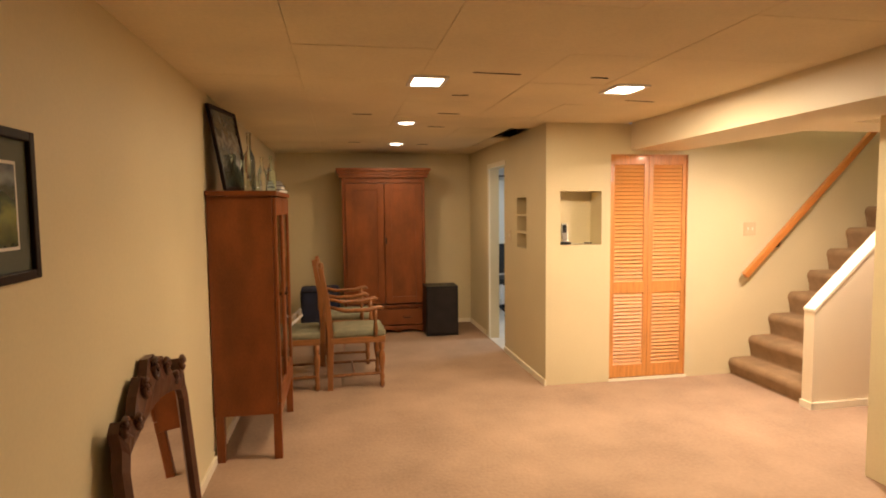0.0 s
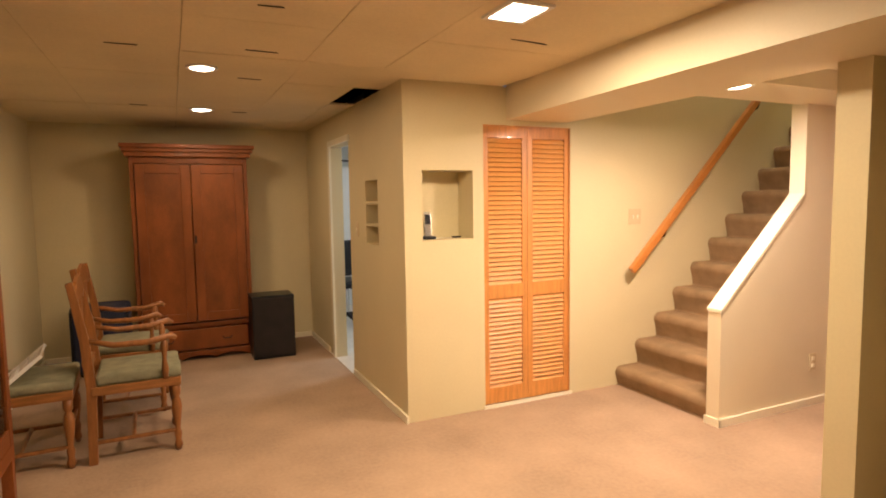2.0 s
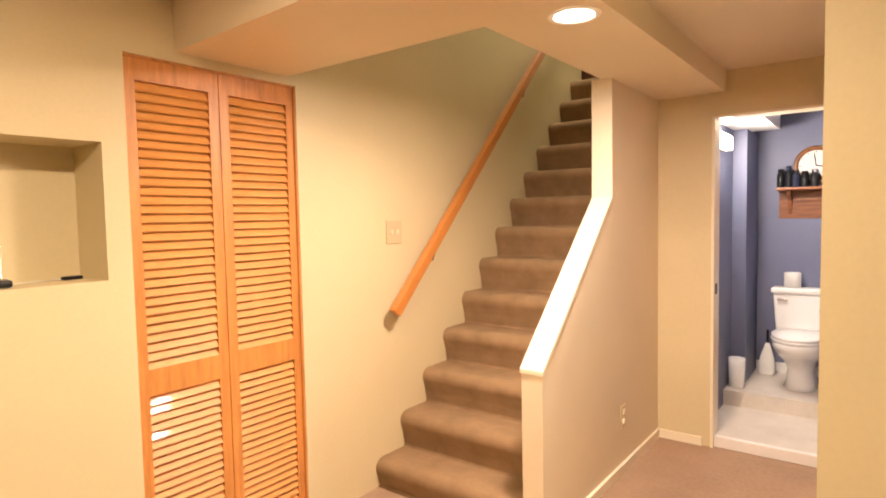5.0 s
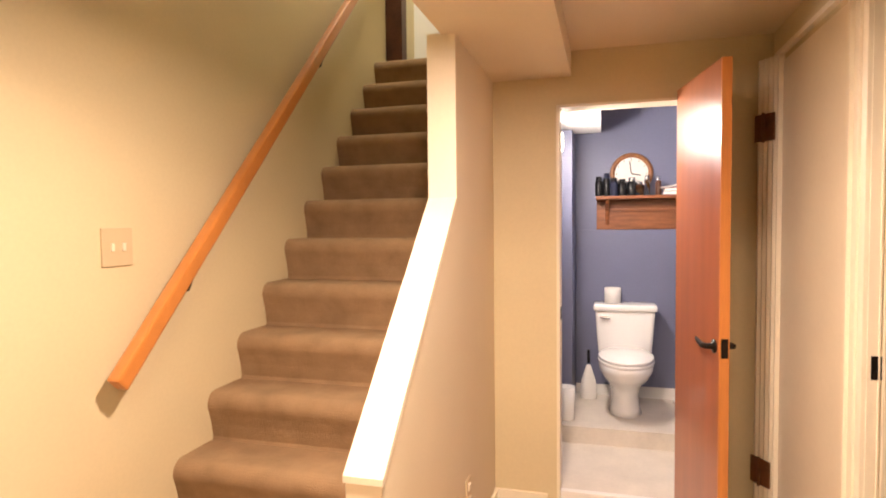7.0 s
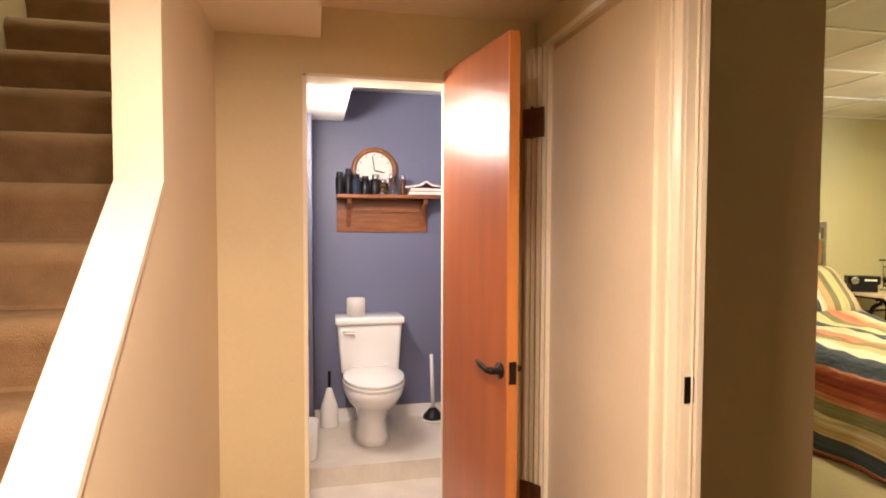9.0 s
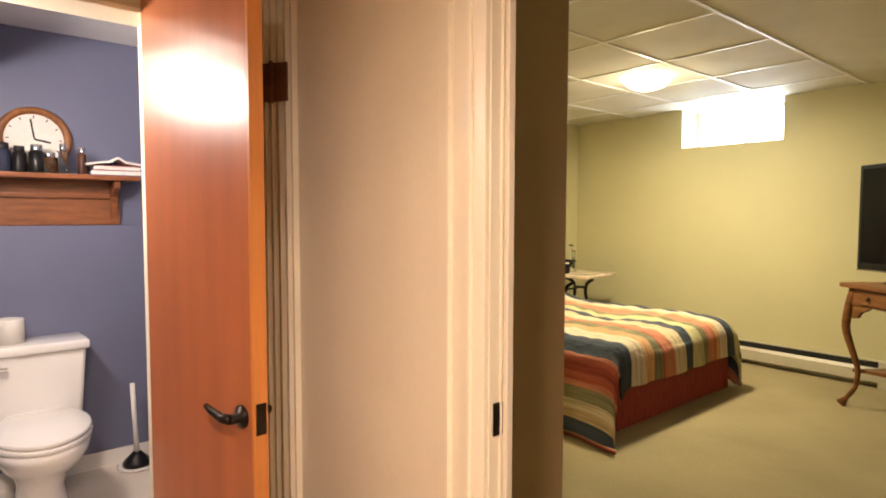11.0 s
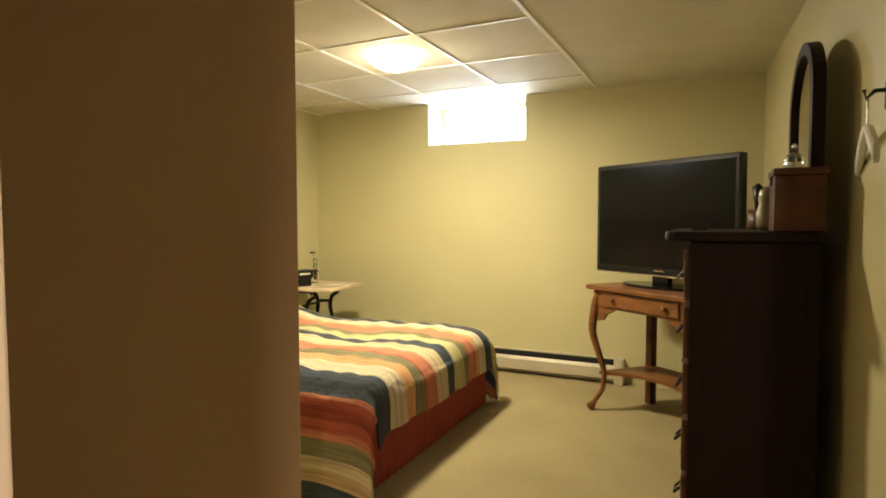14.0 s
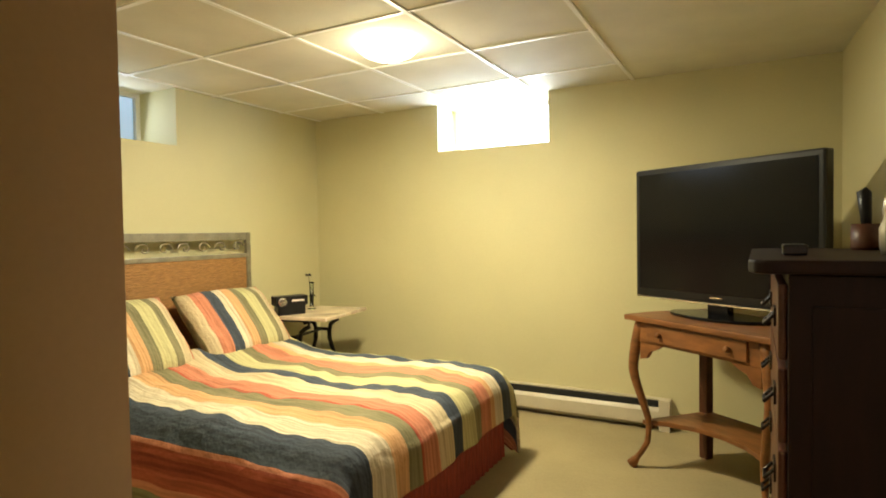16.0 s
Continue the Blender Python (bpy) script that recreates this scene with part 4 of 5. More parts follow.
def bed():
    ob = thing("bed", (6.35, -0.2, FL), "queen bed with a wicker and metal headboard and red skirt", "bed")
    part("mattress", boxes((-0.93, 1.0, -0.70, 0.67, 0.24, 0.40), bevel=0.05), PAPER, ob, smooth=True)
    bm = bmesh.new()
    n, pts = 120, []
    corners = [(1.0, 0.71), (-0.955, 0.71), (-0.955, -0.75), (1.0, -0.75)]
    for (ax, ay), (bx, by) in zip(corners, corners[1:]):
        for i in range(n):
            t = i / n
            pts.append((ax + (bx - ax) * t, ay + (by - ay) * t, i))
    lo, hi = [], []
    for x, y, i in pts:
        k = 0.008 * math.sin(i * 1.3)
        lo.append(bm.verts.new((x + k, y + k, 0.005)))
        hi.append(bm.verts.new((x * 0.995, y * 0.995, 0.3)))
    for i in range(len(pts) - 1):
        bm.faces.new((lo[i], lo[i + 1], hi[i + 1], hi[i]))
    skirt = part("bed_skirt", bm, RED, ob, "pleated red bed skirt")
    sol = skirt.modifiers.new("thickness", "SOLIDIFY")
    sol.thickness = 0.006
    hb = part("headboard", boxes((1.02, 1.05, -0.76, -0.72, 0.0, 1.24), (1.02, 1.05, 0.72, 0.76, 0.0, 1.24), (1.02, 1.05, -0.72, 0.72, 1.29 - 0.03, 1.315), (1.02, 1.05, -0.76, -0.72, 1.24, 1.315), (1.02, 1.05, 0.72, 0.76, 1.24, 1.315), (1.02, 1.05, -0.72, 0.72, 1.135, 1.165), bevel=0.004), PEWTER, ob, "pewter metal headboard frame")
    part("wicker_panel", boxes((1.027, 1.043, -0.72, 0.72, 0.35, 1.135)), WICKER, hb, "woven wicker panel")
    for i in range(10):
        y = -0.65 + 0.145 * i
        pts = [(1.035, y + (0.055 - 0.004 * k) * math.cos(k * 0.55) * (1 if i % 2 else -1), 1.213 + (0.042 - 0.0028 * k) * math.sin(k * 0.55)) for k in range(14)]
        part("scroll", tube(pts, 0.005, 6), PEWTER, hb)


bed()
quilt = mesh("quilt", quilt_mesh(5.33, 7.05, -1.0, 0.58, FL + 0.53, 0.52, 0.40, 0.20), QUILT, True)
tagged(quilt, "striped quilt in coral, cream, olive and slate on the bed", "quilt")
sol = quilt.modifiers.new("thickness", "SOLIDIFY")
sol.thickness = 0.012


def pillow(at, turn, tilt, label):
    bm = bmesh.new()
    uv = bm.loops.layers.uv.new("cloth")
    n = 18
    top, bot = [], []
    for sgn, store in ((1, top), (-1, bot)):
        for i in range(n + 1):
            row = []
            for j in range(n + 1):
                a, b = 2 * i / n - 1, 2 * j / n - 1
                puff = max(0, (1 - a**4) * (1 - b**4)) ** 0.6
                edge = 1 - 0.06 * (a * a + b * b - a * a * b * b)
                row.append(bm.verts.new((0.37 * a * edge, 0.28 * b * edge, sgn * 0.09 * puff + 0.008 * noise.noise(Vector((a * 3, b * 3, sgn))))))
            store.append(row)
        for i in range(n):
            for j in range(n):
                f = bm.faces.new((store[i][j], store[i + 1][j], store[i + 1][j + 1], store[i][j + 1]))
                for loop, (c, d) in zip(f.loops, ((i, j), (i + 1, j), (i + 1, j + 1), (i, j + 1))):
                    loop[uv].uv = (0.68 * c / n, 0.48 * d / n)
    bmesh.ops.remove_doubles(bm, verts=bm.verts, dist=0.004)
    ob = mesh("pillow", bm, PILLOWCLOTH, True)
    ob.matrix_world = pose(*at, tilt, 0, turn)
    return tagged(ob, label, "pillow", "bed pillows")


pillow((7.10, -0.56, FL + 0.73), -90, 48, "striped pillow leaning on the headboard")
pillow((7.10, 0.2, FL + 0.73), -88, 50, "striped pillow leaning on the headboard")


def tv():
    ob = thing("television", (4.285, -1.15, 0.905), "large black flat-screen television on a corner desk", "television", -34)
    part("bezel", boxes((-0.53, 0.53, -0.035, 0.03, 0.075, 0.795), bevel=0.012), BLACK, ob)
    part("screen", boxes((-0.5, 0.5, 0.029, 0.0325, 0.12, 0.765)), GLOSS, ob, "dark glossy screen")
    part("chin_strip", boxes((-0.53, 0.53, 0.0, 0.028, 0.066, 0.075)), CHROME, ob, "thin silver strip")
    part("neck", boxes((-0.06, 0.06, -0.03, 0.02, 0.015, 0.08), bevel=0.008), GLOSS, ob)
    oval = [(0.27 * math.cos(t), 0.02 + 0.14 * math.sin(t)) for t in [2 * math.pi * i / 40 for i in range(40)]]
    part("stand", prism(oval, "z", 0.0, 0.016, 0.004), GLOSS, ob)
    part("maker_mark_bar", boxes((-0.035, 0.035, 0.0305, 0.0335, 0.098, 0.106)), CHROME, ob)


tv()


DESKWOOD = mat("honey_oak_desk", (0.20, 0.08, 0.025), 0.42, 0.2, 6, 0.03, 60, spec=0.3, stretch=(1.2, 5, 5), coat=0.1)


def desk():
    ob = thing("writing_desk", (4.25, -1.09, FL), "oak desk with cabriole legs and one drawer in the corner", "desk", -36)
    # local x along the front, +y towards the room
    top = [(-0.43, 0.27), (0.43, 0.27), (0.43, 0.1), (0.36, -0.27), (-0.36, -0.27), (-0.43, 0.1)]
    part("top", prism(top, "z", 0.805, 0.835, 0.008), DESKWOOD, ob)
    part("apron", boxes((-0.38, 0.38, 0.2, 0.235, 0.69, 0.805), (-0.38, -0.35, 0.1, 0.2, 0.69, 0.805), (0.35, 0.38, 0.1, 0.2, 0.69, 0.805), bevel=0.004), DESKWOOD, ob)
    for sx in (-1, 1):
        part("side_apron", prism([(0.38 * sx, 0.1), (0.355 * sx, 0.1), (0.30 * sx, -0.2), (0.325 * sx, -0.2)], "z", 0.69, 0.805), DESKWOOD, ob)
        part("back_leg", boxes((0.30 * sx - 0.026, 0.30 * sx + 0.026, -0.235, -0.183, 0.0, 0.805), bevel=0.004), MIDWOOD, ob, "dark square back leg")
    part("back_apron", boxes((-0.274, 0.274, -0.222, -0.2, 0.69, 0.805), bevel=0.003), DESKWOOD, ob)
    dr = part("drawer", boxes((-0.29, 0.29, 0.235, 0.247, 0.705, 0.795), bevel=0.004), DESKWOOD, ob)
    for x in (-0.2, 0.2):
        part("knob", lathe([(0.008, 0), (0.015, 0.012), (0.012, 0.022), (0.003, 0.025)], 14, m=pose(x, 0.247, 0.75, -90, 0, 0)), DESKWOOD, dr, smooth=True)
    for sx in (-1, 1):
        part("corner_bracket", prism([(0.35 * sx, 0.69), (0.2 * sx, 0.69), (0.24 * sx, 0.665), (0.28 * sx, 0.65), (0.31 * sx, 0.61), (0.35 * sx, 0.6)], "y", 0.21, 0.232), DESKWOOD, ob, "carved corner bracket")
        pts, rad = [], []
        for k in range(19):
            t = k / 18
            bow = 0.045 * math.sin(math.pi * min(1, t * 1.45)) - 0.035 * math.sin(math.pi * max(0, t - 0.35) / 0.65) + 0.055 * max(0, t - 0.85) / 0.15
            pts.append((sx * (0.36 + bow * 0.8), (0.21 + bow * 0.6), 0.8 - 0.785 * t))
            rad.append(0.033 - 0.018 * min(1, t * 1.25) + (0.016 if t > 0.95 else 0))
        part("leg", tube(pts, rad, 10), DESKWOOD, ob, smooth=True)
    part("lower_shelf", prism([(-0.37, 0.2), (-0.27, 0.12), (-0.14, 0.055), (0, 0.035), (0.14, 0.055), (0.27, 0.12), (0.37, 0.2), (0.31, -0.24), (-0.31, -0.24)], "z", 0.235, 0.26, 0.004), DESKWOOD, ob)


desk()


def dresser():
    ob = thing("chest_of_drawers", (3.855, 0.05, FL), "tall dark mahogany chest of drawers seen from its side", "dresser")
    # drawers face +x
    part("body", boxes((-0.205, 0.2, -0.4, 0.4, 0.05, 1.18), bevel=0.006), DARKWOOD, ob)
    part("side_panel", boxes((-0.16, 0.15, 0.398, 0.404, 0.12, 1.1), bevel=0.002), DARKWOOD, ob)
    part("top", prism([(-0.215, -0.44), (0.25, -0.44), (0.285, -0.4), (0.288, 0.39), (0.275, 0.43), (0.25, 0.445), (-0.215, 0.445)], "z", 1.18, 1.215, 0.008), DARKWOOD, ob)
    for i in range(5):
        z = 0.1 + i * 0.214
        d = part("drawer", boxes((0.2, 0.222, -0.37, 0.37, z, z + 0.195), bevel=0.008), MIDWOOD, ob)
        for y in (-0.22, 0.22):
            part("pull", boxes((0.222, 0.228, y - 0.04, y + 0.04, z + 0.07, z + 0.12), bevel=0.002), BRONZE, d)
            part("bail", tube([(0.228, y - 0.03, z + 0.1), (0.25, y - 0.028, z + 0.075), (0.25, y + 0.028, z + 0.075), (0.228, y + 0.03, z + 0.1)], 0.005), BRONZE, d)
    for x in (-0.18, 0.17):
        for y in (-0.36, 0.36):
            part("foot", boxes((x - 0.03, x + 0.03, y - 0.03, y + 0.03, 0, 0.055), bevel=0.006), DARKWOOD, ob)


dresser()


def dresser_mirror():
    ob = thing("dresser_mirror", (3.672, 0.1, FL + 1.2155), "arched dark wooden mirror standing on the chest", "mirror")
    arch = [(-0.36, 0.02), (0.36, 0.02)] + [(0.36 * math.cos(t), 0.48 + 0.22 * math.sin(t)) for t in [math.pi * i / 16 for i in range(17)]]
    inner = [(u * 0.83, 0.06 + (v - 0.02) * 0.88) for u, v in arch]
    bm = bmesh.new()
    for w0, w1 in ((-0.02, 0.02),):
        rows = [[bm.verts.new((w, u, v)) for u, v in ring] for w, ring in ((w0, arch), (w1, arch), (w1, inner), (w0, inner))]
        for a, b in zip(rows, rows[1:] + rows[:1]):
            for i in range(len(arch)):
                j = (i + 1) % len(arch)
                bm.faces.new((a[i], a[j], b[j], b[i]))
    part("frame", bm, DARKWOOD, ob)
    part("glass", prism(inner, "x", -0.006, 0.004), MIRROR, ob, "silvered mirror glass")
    for y in (-0.36, 0.3):
        part("stand_foot", boxes((-0.03, 0.04, y, y + 0.06, 0, 0.03), bevel=0.005), DARKWOOD, ob)


dresser_mirror()


def baseboard_heater():
    ob = thing("baseboard_heater", (4.6, -1.838, FL), "beige metal baseboard heater along the window wall", "heater")
    part("back_plate", boxes((0, 2.8, 0.0, 0.012, 0.02, 0.2)), HEATER, ob)
    part("front_cover", prism([(0.06, 0.035), (0.07, 0.045), (0.07, 0.125), (0.055, 0.15), (0.05, 0.148), (0.06, 0.12)], "x", 0.07, 2.8), HEATER, ob)
    part("top_lip", boxes((0, 2.8, 0.012, 0.04, 0.192, 0.2)), HEATER, ob)
    # solid near-black filling; the slot's shade is in its colour
    part("slot_shade", boxes((0.07, 2.8, 0.012, 0.045, 0.03, 0.188)), HOLLOWSHADE, ob, "near-black block for the shade in the gap over the fins")
    part("end_cap", boxes((0, 0.07, 0.012, 0.075, 0.0, 0.202), bevel=0.006), HEATER, ob)


baseboard_heater()


def night_table():
    ob = thing("side_table", (7.1, -1.25, FL), "small marble-topped table on black cast-iron scroll legs", "side table", 8)
    part("top", prism([(-0.34, -0.3), (0.34, -0.3), (0.34, 0.3), (-0.34, 0.3)], "z", 0.69, 0.717, 0.006), MARBLE, ob)
    for y in (-0.2, 0.2):
        for side in (-1, 1):
            pts = [(side * px, y, pz) for px, pz in ((0.10, 0.655), (0.125, 0.667), (0.145, 0.655), (0.14, 0.632), (0.11, 0.62), (0.075, 0.59), (0.06, 0.54), (0.062, 0.48), (0.085, 0.40), (0.13, 0.30), (0.17, 0.19), (0.18, 0.10), (0.2, 0.03), (0.225, 0.0))]
            part("leg", tube(pts, [0.012, 0.013, 0.015, 0.016, 0.017, 0.018, 0.018, 0.018, 0.017, 0.016, 0.015, 0.015, 0.016, 0.018], 8), IRON, ob, "black cast-iron scroll leg", True)
        part("cross_bar", tube([(-0.07, y, 0.55), (0.07, y, 0.55)], 0.013), IRON, ob)
        part("top_bar", tube([(-0.14, y, 0.676), (0.14, y, 0.676)], 0.014), IRON, ob)
    part("rail", tube([(0, -0.2, 0.55), (0, 0.2, 0.55)], 0.01), IRON, ob)


night_table()
dome = thing("ceiling_dome_light", (5.78, -0.40, 2.338), "round frosted glass ceiling light, switched on", "ceiling light")
part("base_ring", lathe([(0.150, -0.006), (0.150, 0.0), (0.13, 0.0), (0.13, -0.006)], 32), WHITE, dome)
d = part("dome", lathe([(0.17, -0.004), (0.166, -0.026), (0.13, -0.06), (0.07, -0.085), (0.012, -0.09)], 32), DOMEGLOW, dome, "glowing frosted glass dome", True)
d.visible_shadow = False
part("finial", lathe([(0.008, -0.088), (0.01, -0.1), (0.003, -0.108)], 12), PEWTER, dome)


# ---- small things: main room ----
def leaning_mirror():
    ob = thing("leaning_mirror", (-0.318, 2.60, 0.0), "carved walnut dresser mirror leaning against the wall", "mirror")
    ob.matrix_world = pose(-0.325, 2.57, 0.0, 0, -4.6, 2.2)
    outer = [(-0.45, 0.0), (0.45, 0.0), (0.45, 0.70), (0.425, 0.76), (0.44, 0.82), (0.40, 0.845), (0.36, 0.80), (0.27, 0.815), (0.22, 0.87), (0.15, 0.92), (0.09, 0.90), (0.04, 0.955), (-0.04, 0.955), (-0.09, 0.90), (-0.15, 0.92), (-0.22, 0.87), (-0.27, 0.815), (-0.36, 0.80), (-0.40, 0.845), (-0.44, 0.82), (-0.425, 0.76), (-0.45, 0.70)]
    inner = [(-0.39, 0.06), (0.39, 0.06), (0.39, 0.66), (0.37, 0.70), (0.36, 0.71), (0.34, 0.72), (0.31, 0.73), (0.26, 0.74), (0.2, 0.755), (0.14, 0.765), (0.09, 0.77), (0.04, 0.775), (-0.04, 0.775), (-0.09, 0.77), (-0.14, 0.765), (-0.2, 0.755), (-0.26, 0.74), (-0.31, 0.73), (-0.34, 0.72), (-0.36, 0.71), (-0.37, 0.70), (-0.39, 0.66)]
    bm = bmesh.new()
    rows = [[bm.verts.new((w, u, v)) for u, v in ring] for w, ring in ((-0.02, outer), (0.012, outer), (0.026, [((a + c) / 2, (b + d) / 2) for (a, b), (c, d) in zip(outer, inner)]), (0.012, inner), (-0.02, inner))]
    for a, b in zip(rows, rows[1:] + rows[:1]):
        for i in range(len(outer)):
            j = (i + 1) % len(outer)
            bm.faces.new((a[i], a[j], b[j], b[i]))
    part("frame", bm, MIDWOOD, ob)
    part("glass", prism(inner, "x", -0.012, 0.0), MIRROR, ob, "old mirror glass")
    for y, z, r in ((-0.4, 0.82, 0.035), (0.4, 0.82, 0.035), (0, 0.9, 0.05), (-0.15, 0.87, 0.04), (0.15, 0.87, 0.04), (-0.27, 0.79, 0.03), (0.27, 0.79, 0.03)):
        pts = [(0.024, y + r * (1 - k / 16) * math.cos(k * 0.7), z + r * (1 - k / 16) * math.sin(k * 0.7)) for k in range(14)]
        part("carved_scroll", tube(pts, 0.011, 6), MIDWOOD, ob, smooth=True)


leaning_mirror()


def picture(at, w, h, label, lean=0.0, mat_w=0.05, painting=None, frame_m=None):
    ob = thing("framed_picture", at, label, "picture")
    ob.matrix_world = pose(*at, 0, lean, 0)
    f = 0.024
    part("frame", boxes((0, 0.022, 0, f, 0, h), (0, 0.022, w - f, w, 0, h), (0, 0.022, f, w - f, 0, f), (0, 0.022, f, w - f, h - f, h), bevel=0.004), frame_m or DARKWOOD, ob)
    part("mat_board", boxes((0.004, 0.01, f, w - f, f, h - f)), mat("grey_green_mat_board", (0.10, 0.11, 0.085), 0.8, 0.05, 5, 0, 80), ob, "grey-green mat board")
    if mat_w:
        part("inner_border", boxes((0.01, 0.0115, f + mat_w - 0.008, w - f - mat_w + 0.008, f + mat_w - 0.008, h - f - mat_w + 0.008)), PAPER, ob, "thin white border")
    part("painting", boxes((0.0115, 0.0125, f + mat_w, w - f - mat_w, f + mat_w, h - f - mat_w)), painting, ob)
    return ob


def landscape(name, stops, scale=3.0):
    """A dim landscape: bands by height, broken up by noise."""
    m = bpy.data.materials.new(name)
    m.use_nodes = True
    nt = m.node_tree
    tc, sep = nt.nodes.new("ShaderNodeTexCoord"), nt.nodes.new("ShaderNodeSeparateXYZ")
    nt.links.new(tc.outputs["Generated"], sep.inputs[0])
    n = nt.nodes.new("ShaderNodeTexNoise")
    n.inputs["Scale"].default_value, n.inputs["Detail"].default_value = scale, 6
    nt.links.new(tc.outputs["Generated"], n.inputs["Vector"])
    add = nt.nodes.new("ShaderNodeMath")
    add.operation, add.inputs[1].default_value = "MULTIPLY_ADD", 0.7
    nt.links.new(n.outputs["Fac"], add.inputs[0])
    nt.links.new(sep.outputs[2], add.inputs[2])
    r = nt.nodes.new("ShaderNodeValToRGB")
    for i, (p, c) in enumerate(stops):
        e = r.color_ramp.elements[i] if i < 2 else r.color_ramp.elements.new(p)
        e.position, e.color = p, (*c, 1)
    half = nt.nodes.new("ShaderNodeMath")
    half.operation, half.inputs[1].default_value = "MULTIPLY", 0.6
    nt.links.new(add.outputs[0], half.inputs[0])
    nt.links.new(half.outputs[0], r.inputs["Fac"])
    nt.links.new(r.outputs["Color"], nt.nodes["Principled BSDF"].inputs["Base Color"])
    nt.nodes["Principled BSDF"].inputs["Roughness"].default_value = 0.25
    return m


MEADOW = landscape("painted_meadow", ((0.2, (0.04, 0.05, 0.015)), (0.42, (0.22, 0.24, 0.05)), (0.5, (0.06, 0.09, 0.03)), (0.62, (0.03, 0.04, 0.02)), (0.72, (0.2, 0.24, 0.26)), (0.85, (0.05, 0.06, 0.07))))
NIGHT = landscape("painted_dark_flowers", ((0.2, (0.02, 0.026, 0.022)), (0.5, (0.06, 0.065, 0.055)), (0.58, (0.2, 0.19, 0.16)), (0.65, (0.03, 0.036, 0.03)), (0.8, (0.09, 0.1, 0.09))), 7)
picture((-0.43, 1.35, 1.345), 0.48, 0.36, "dark-framed landscape picture hanging on the cream wall", 0, 0.06, MEADOW)
leaning = picture((-0.33, 3.78, 1.618), 0.44, 0.51, "dark unframed painting leaning on top of the cabinet", -12, 0.0, NIGHT)
leaning.matrix_world = pose(-0.33, 3.78, 1.618, 0, -10, -10)


def bottle(at, h, r, m, label):
    ob = mesh("glass_bottle", lathe([(r * 0.9, 0), (r, 0.01), (r, h * 0.5), (r * 0.85, h * 0.6), (r * 0.36, h * 0.74), (r * 0.33, h * 0.95), (r * 0.42, h * 0.96), (r * 0.42, h)], 18), m, True)
    ob.location = at
    return tagged(ob, label, "bottle", "bottles on the cabinet")


for x, y, h, r, m in ((-0.21, 4.0, 0.36, 0.036, CLEAR), (-0.26, 4.06, 0.2, 0.04, GREENGLASS), (-0.15, 4.1, 0.22, 0.03, CLEAR), (-0.11, 4.24, 0.24, 0.033, GREENGLASS), (-0.22, 4.18, 0.17, 0.035, CLEAR), (-0.28, 4.28, 0.26, 0.034, GREENGLASS), (-0.3, 3.98, 0.23, 0.045, GREENGLASS)):
    bottle((x, y, 1.618), h, r, m, "old clear glass bottle on the cabinet" if m is CLEAR else "old pale green glass bottle on the cabinet")
z = 1.618
for i, (w, d, t, c) in enumerate(((0.2, 0.15, 0.022, (0.03, 0.05, 0.05)), (0.19, 0.14, 0.03, (0.03, 0.03, 0.07)), (0.17, 0.13, 0.018, (0.4, 0.38, 0.33)), (0.12, 0.1, 0.014, (0.05, 0.07, 0.06)))):
    b = thing("book", (-0.12, 4.46, z), "old book lying in a small stack on the cabinet", "book", 8 * i - 10, "stacked books")
    part("cover", boxes((-d / 2, d / 2, -w / 2, w / 2, 0, 0.003), (-d / 2, d / 2, -w / 2, w / 2, t - 0.003, t), (-d / 2, -d / 2 + 0.003, -w / 2, w / 2, 0.003, t - 0.003)), mat("book_cloth", c, 0.7, 0.1, 9, 0.05, 90), b)
    part("pages", boxes((-d / 2 + 0.003, d / 2 - 0.005, -w / 2 + 0.004, w / 2 - 0.004, 0.003, t - 0.003)), PAPER, b, "cream pages")
    z += t
# dishes behind the cabinet's glass
for z, ys in ((0.311, (-0.25, 0.05, 0.28)), (0.636, (-0.28, -0.02, 0.2)), (0.946, (-0.2, 0.12, 0.3)), (1.236, (-0.26, 0.0, 0.26))):
    for k, y in enumerate(ys):
        c = mesh("china_cup", lathe([(0.025, 0), (0.03, 0.004), (0.045, 0.05 + 0.02 * k), (0.05, 0.08 + 0.03 * k), (0.046, 0.08 + 0.03 * k), (0.03, 0.02)], 18), PORCELAIN if k != 1 else GREENGLASS, True)
        c.location = (-0.228 - 0.03, 4.21 + y, z)
        tagged(c, "white china cup inside the glazed cabinet" if k != 1 else "green glass inside the glazed cabinet", "cup", "dishes in the cabinet")


def slatted_rack():
    ob = thing("white_rack", (-0.02, 5.2, 0.5), "white slatted wooden rack lying on a chair seat", "rack", 10)
    ob.matrix_world = pose(-0.115, 5.2, 0.53, 0, -40, 6)
    part("side_rail", boxes((-0.16, 0.16, -0.15, -0.13, 0, 0.02), bevel=0.002), WHITE, ob)
    part("side_rail", boxes((-0.16, 0.16, 0.13, 0.15, 0, 0.02), bevel=0.002), WHITE, ob)
    for i in range(6):
        x = -0.15 + 0.055 * i
        part("slat", boxes((x, x + 0.03, -0.13, 0.13, 0.004, 0.016)), WHITE, ob)


slatted_rack()


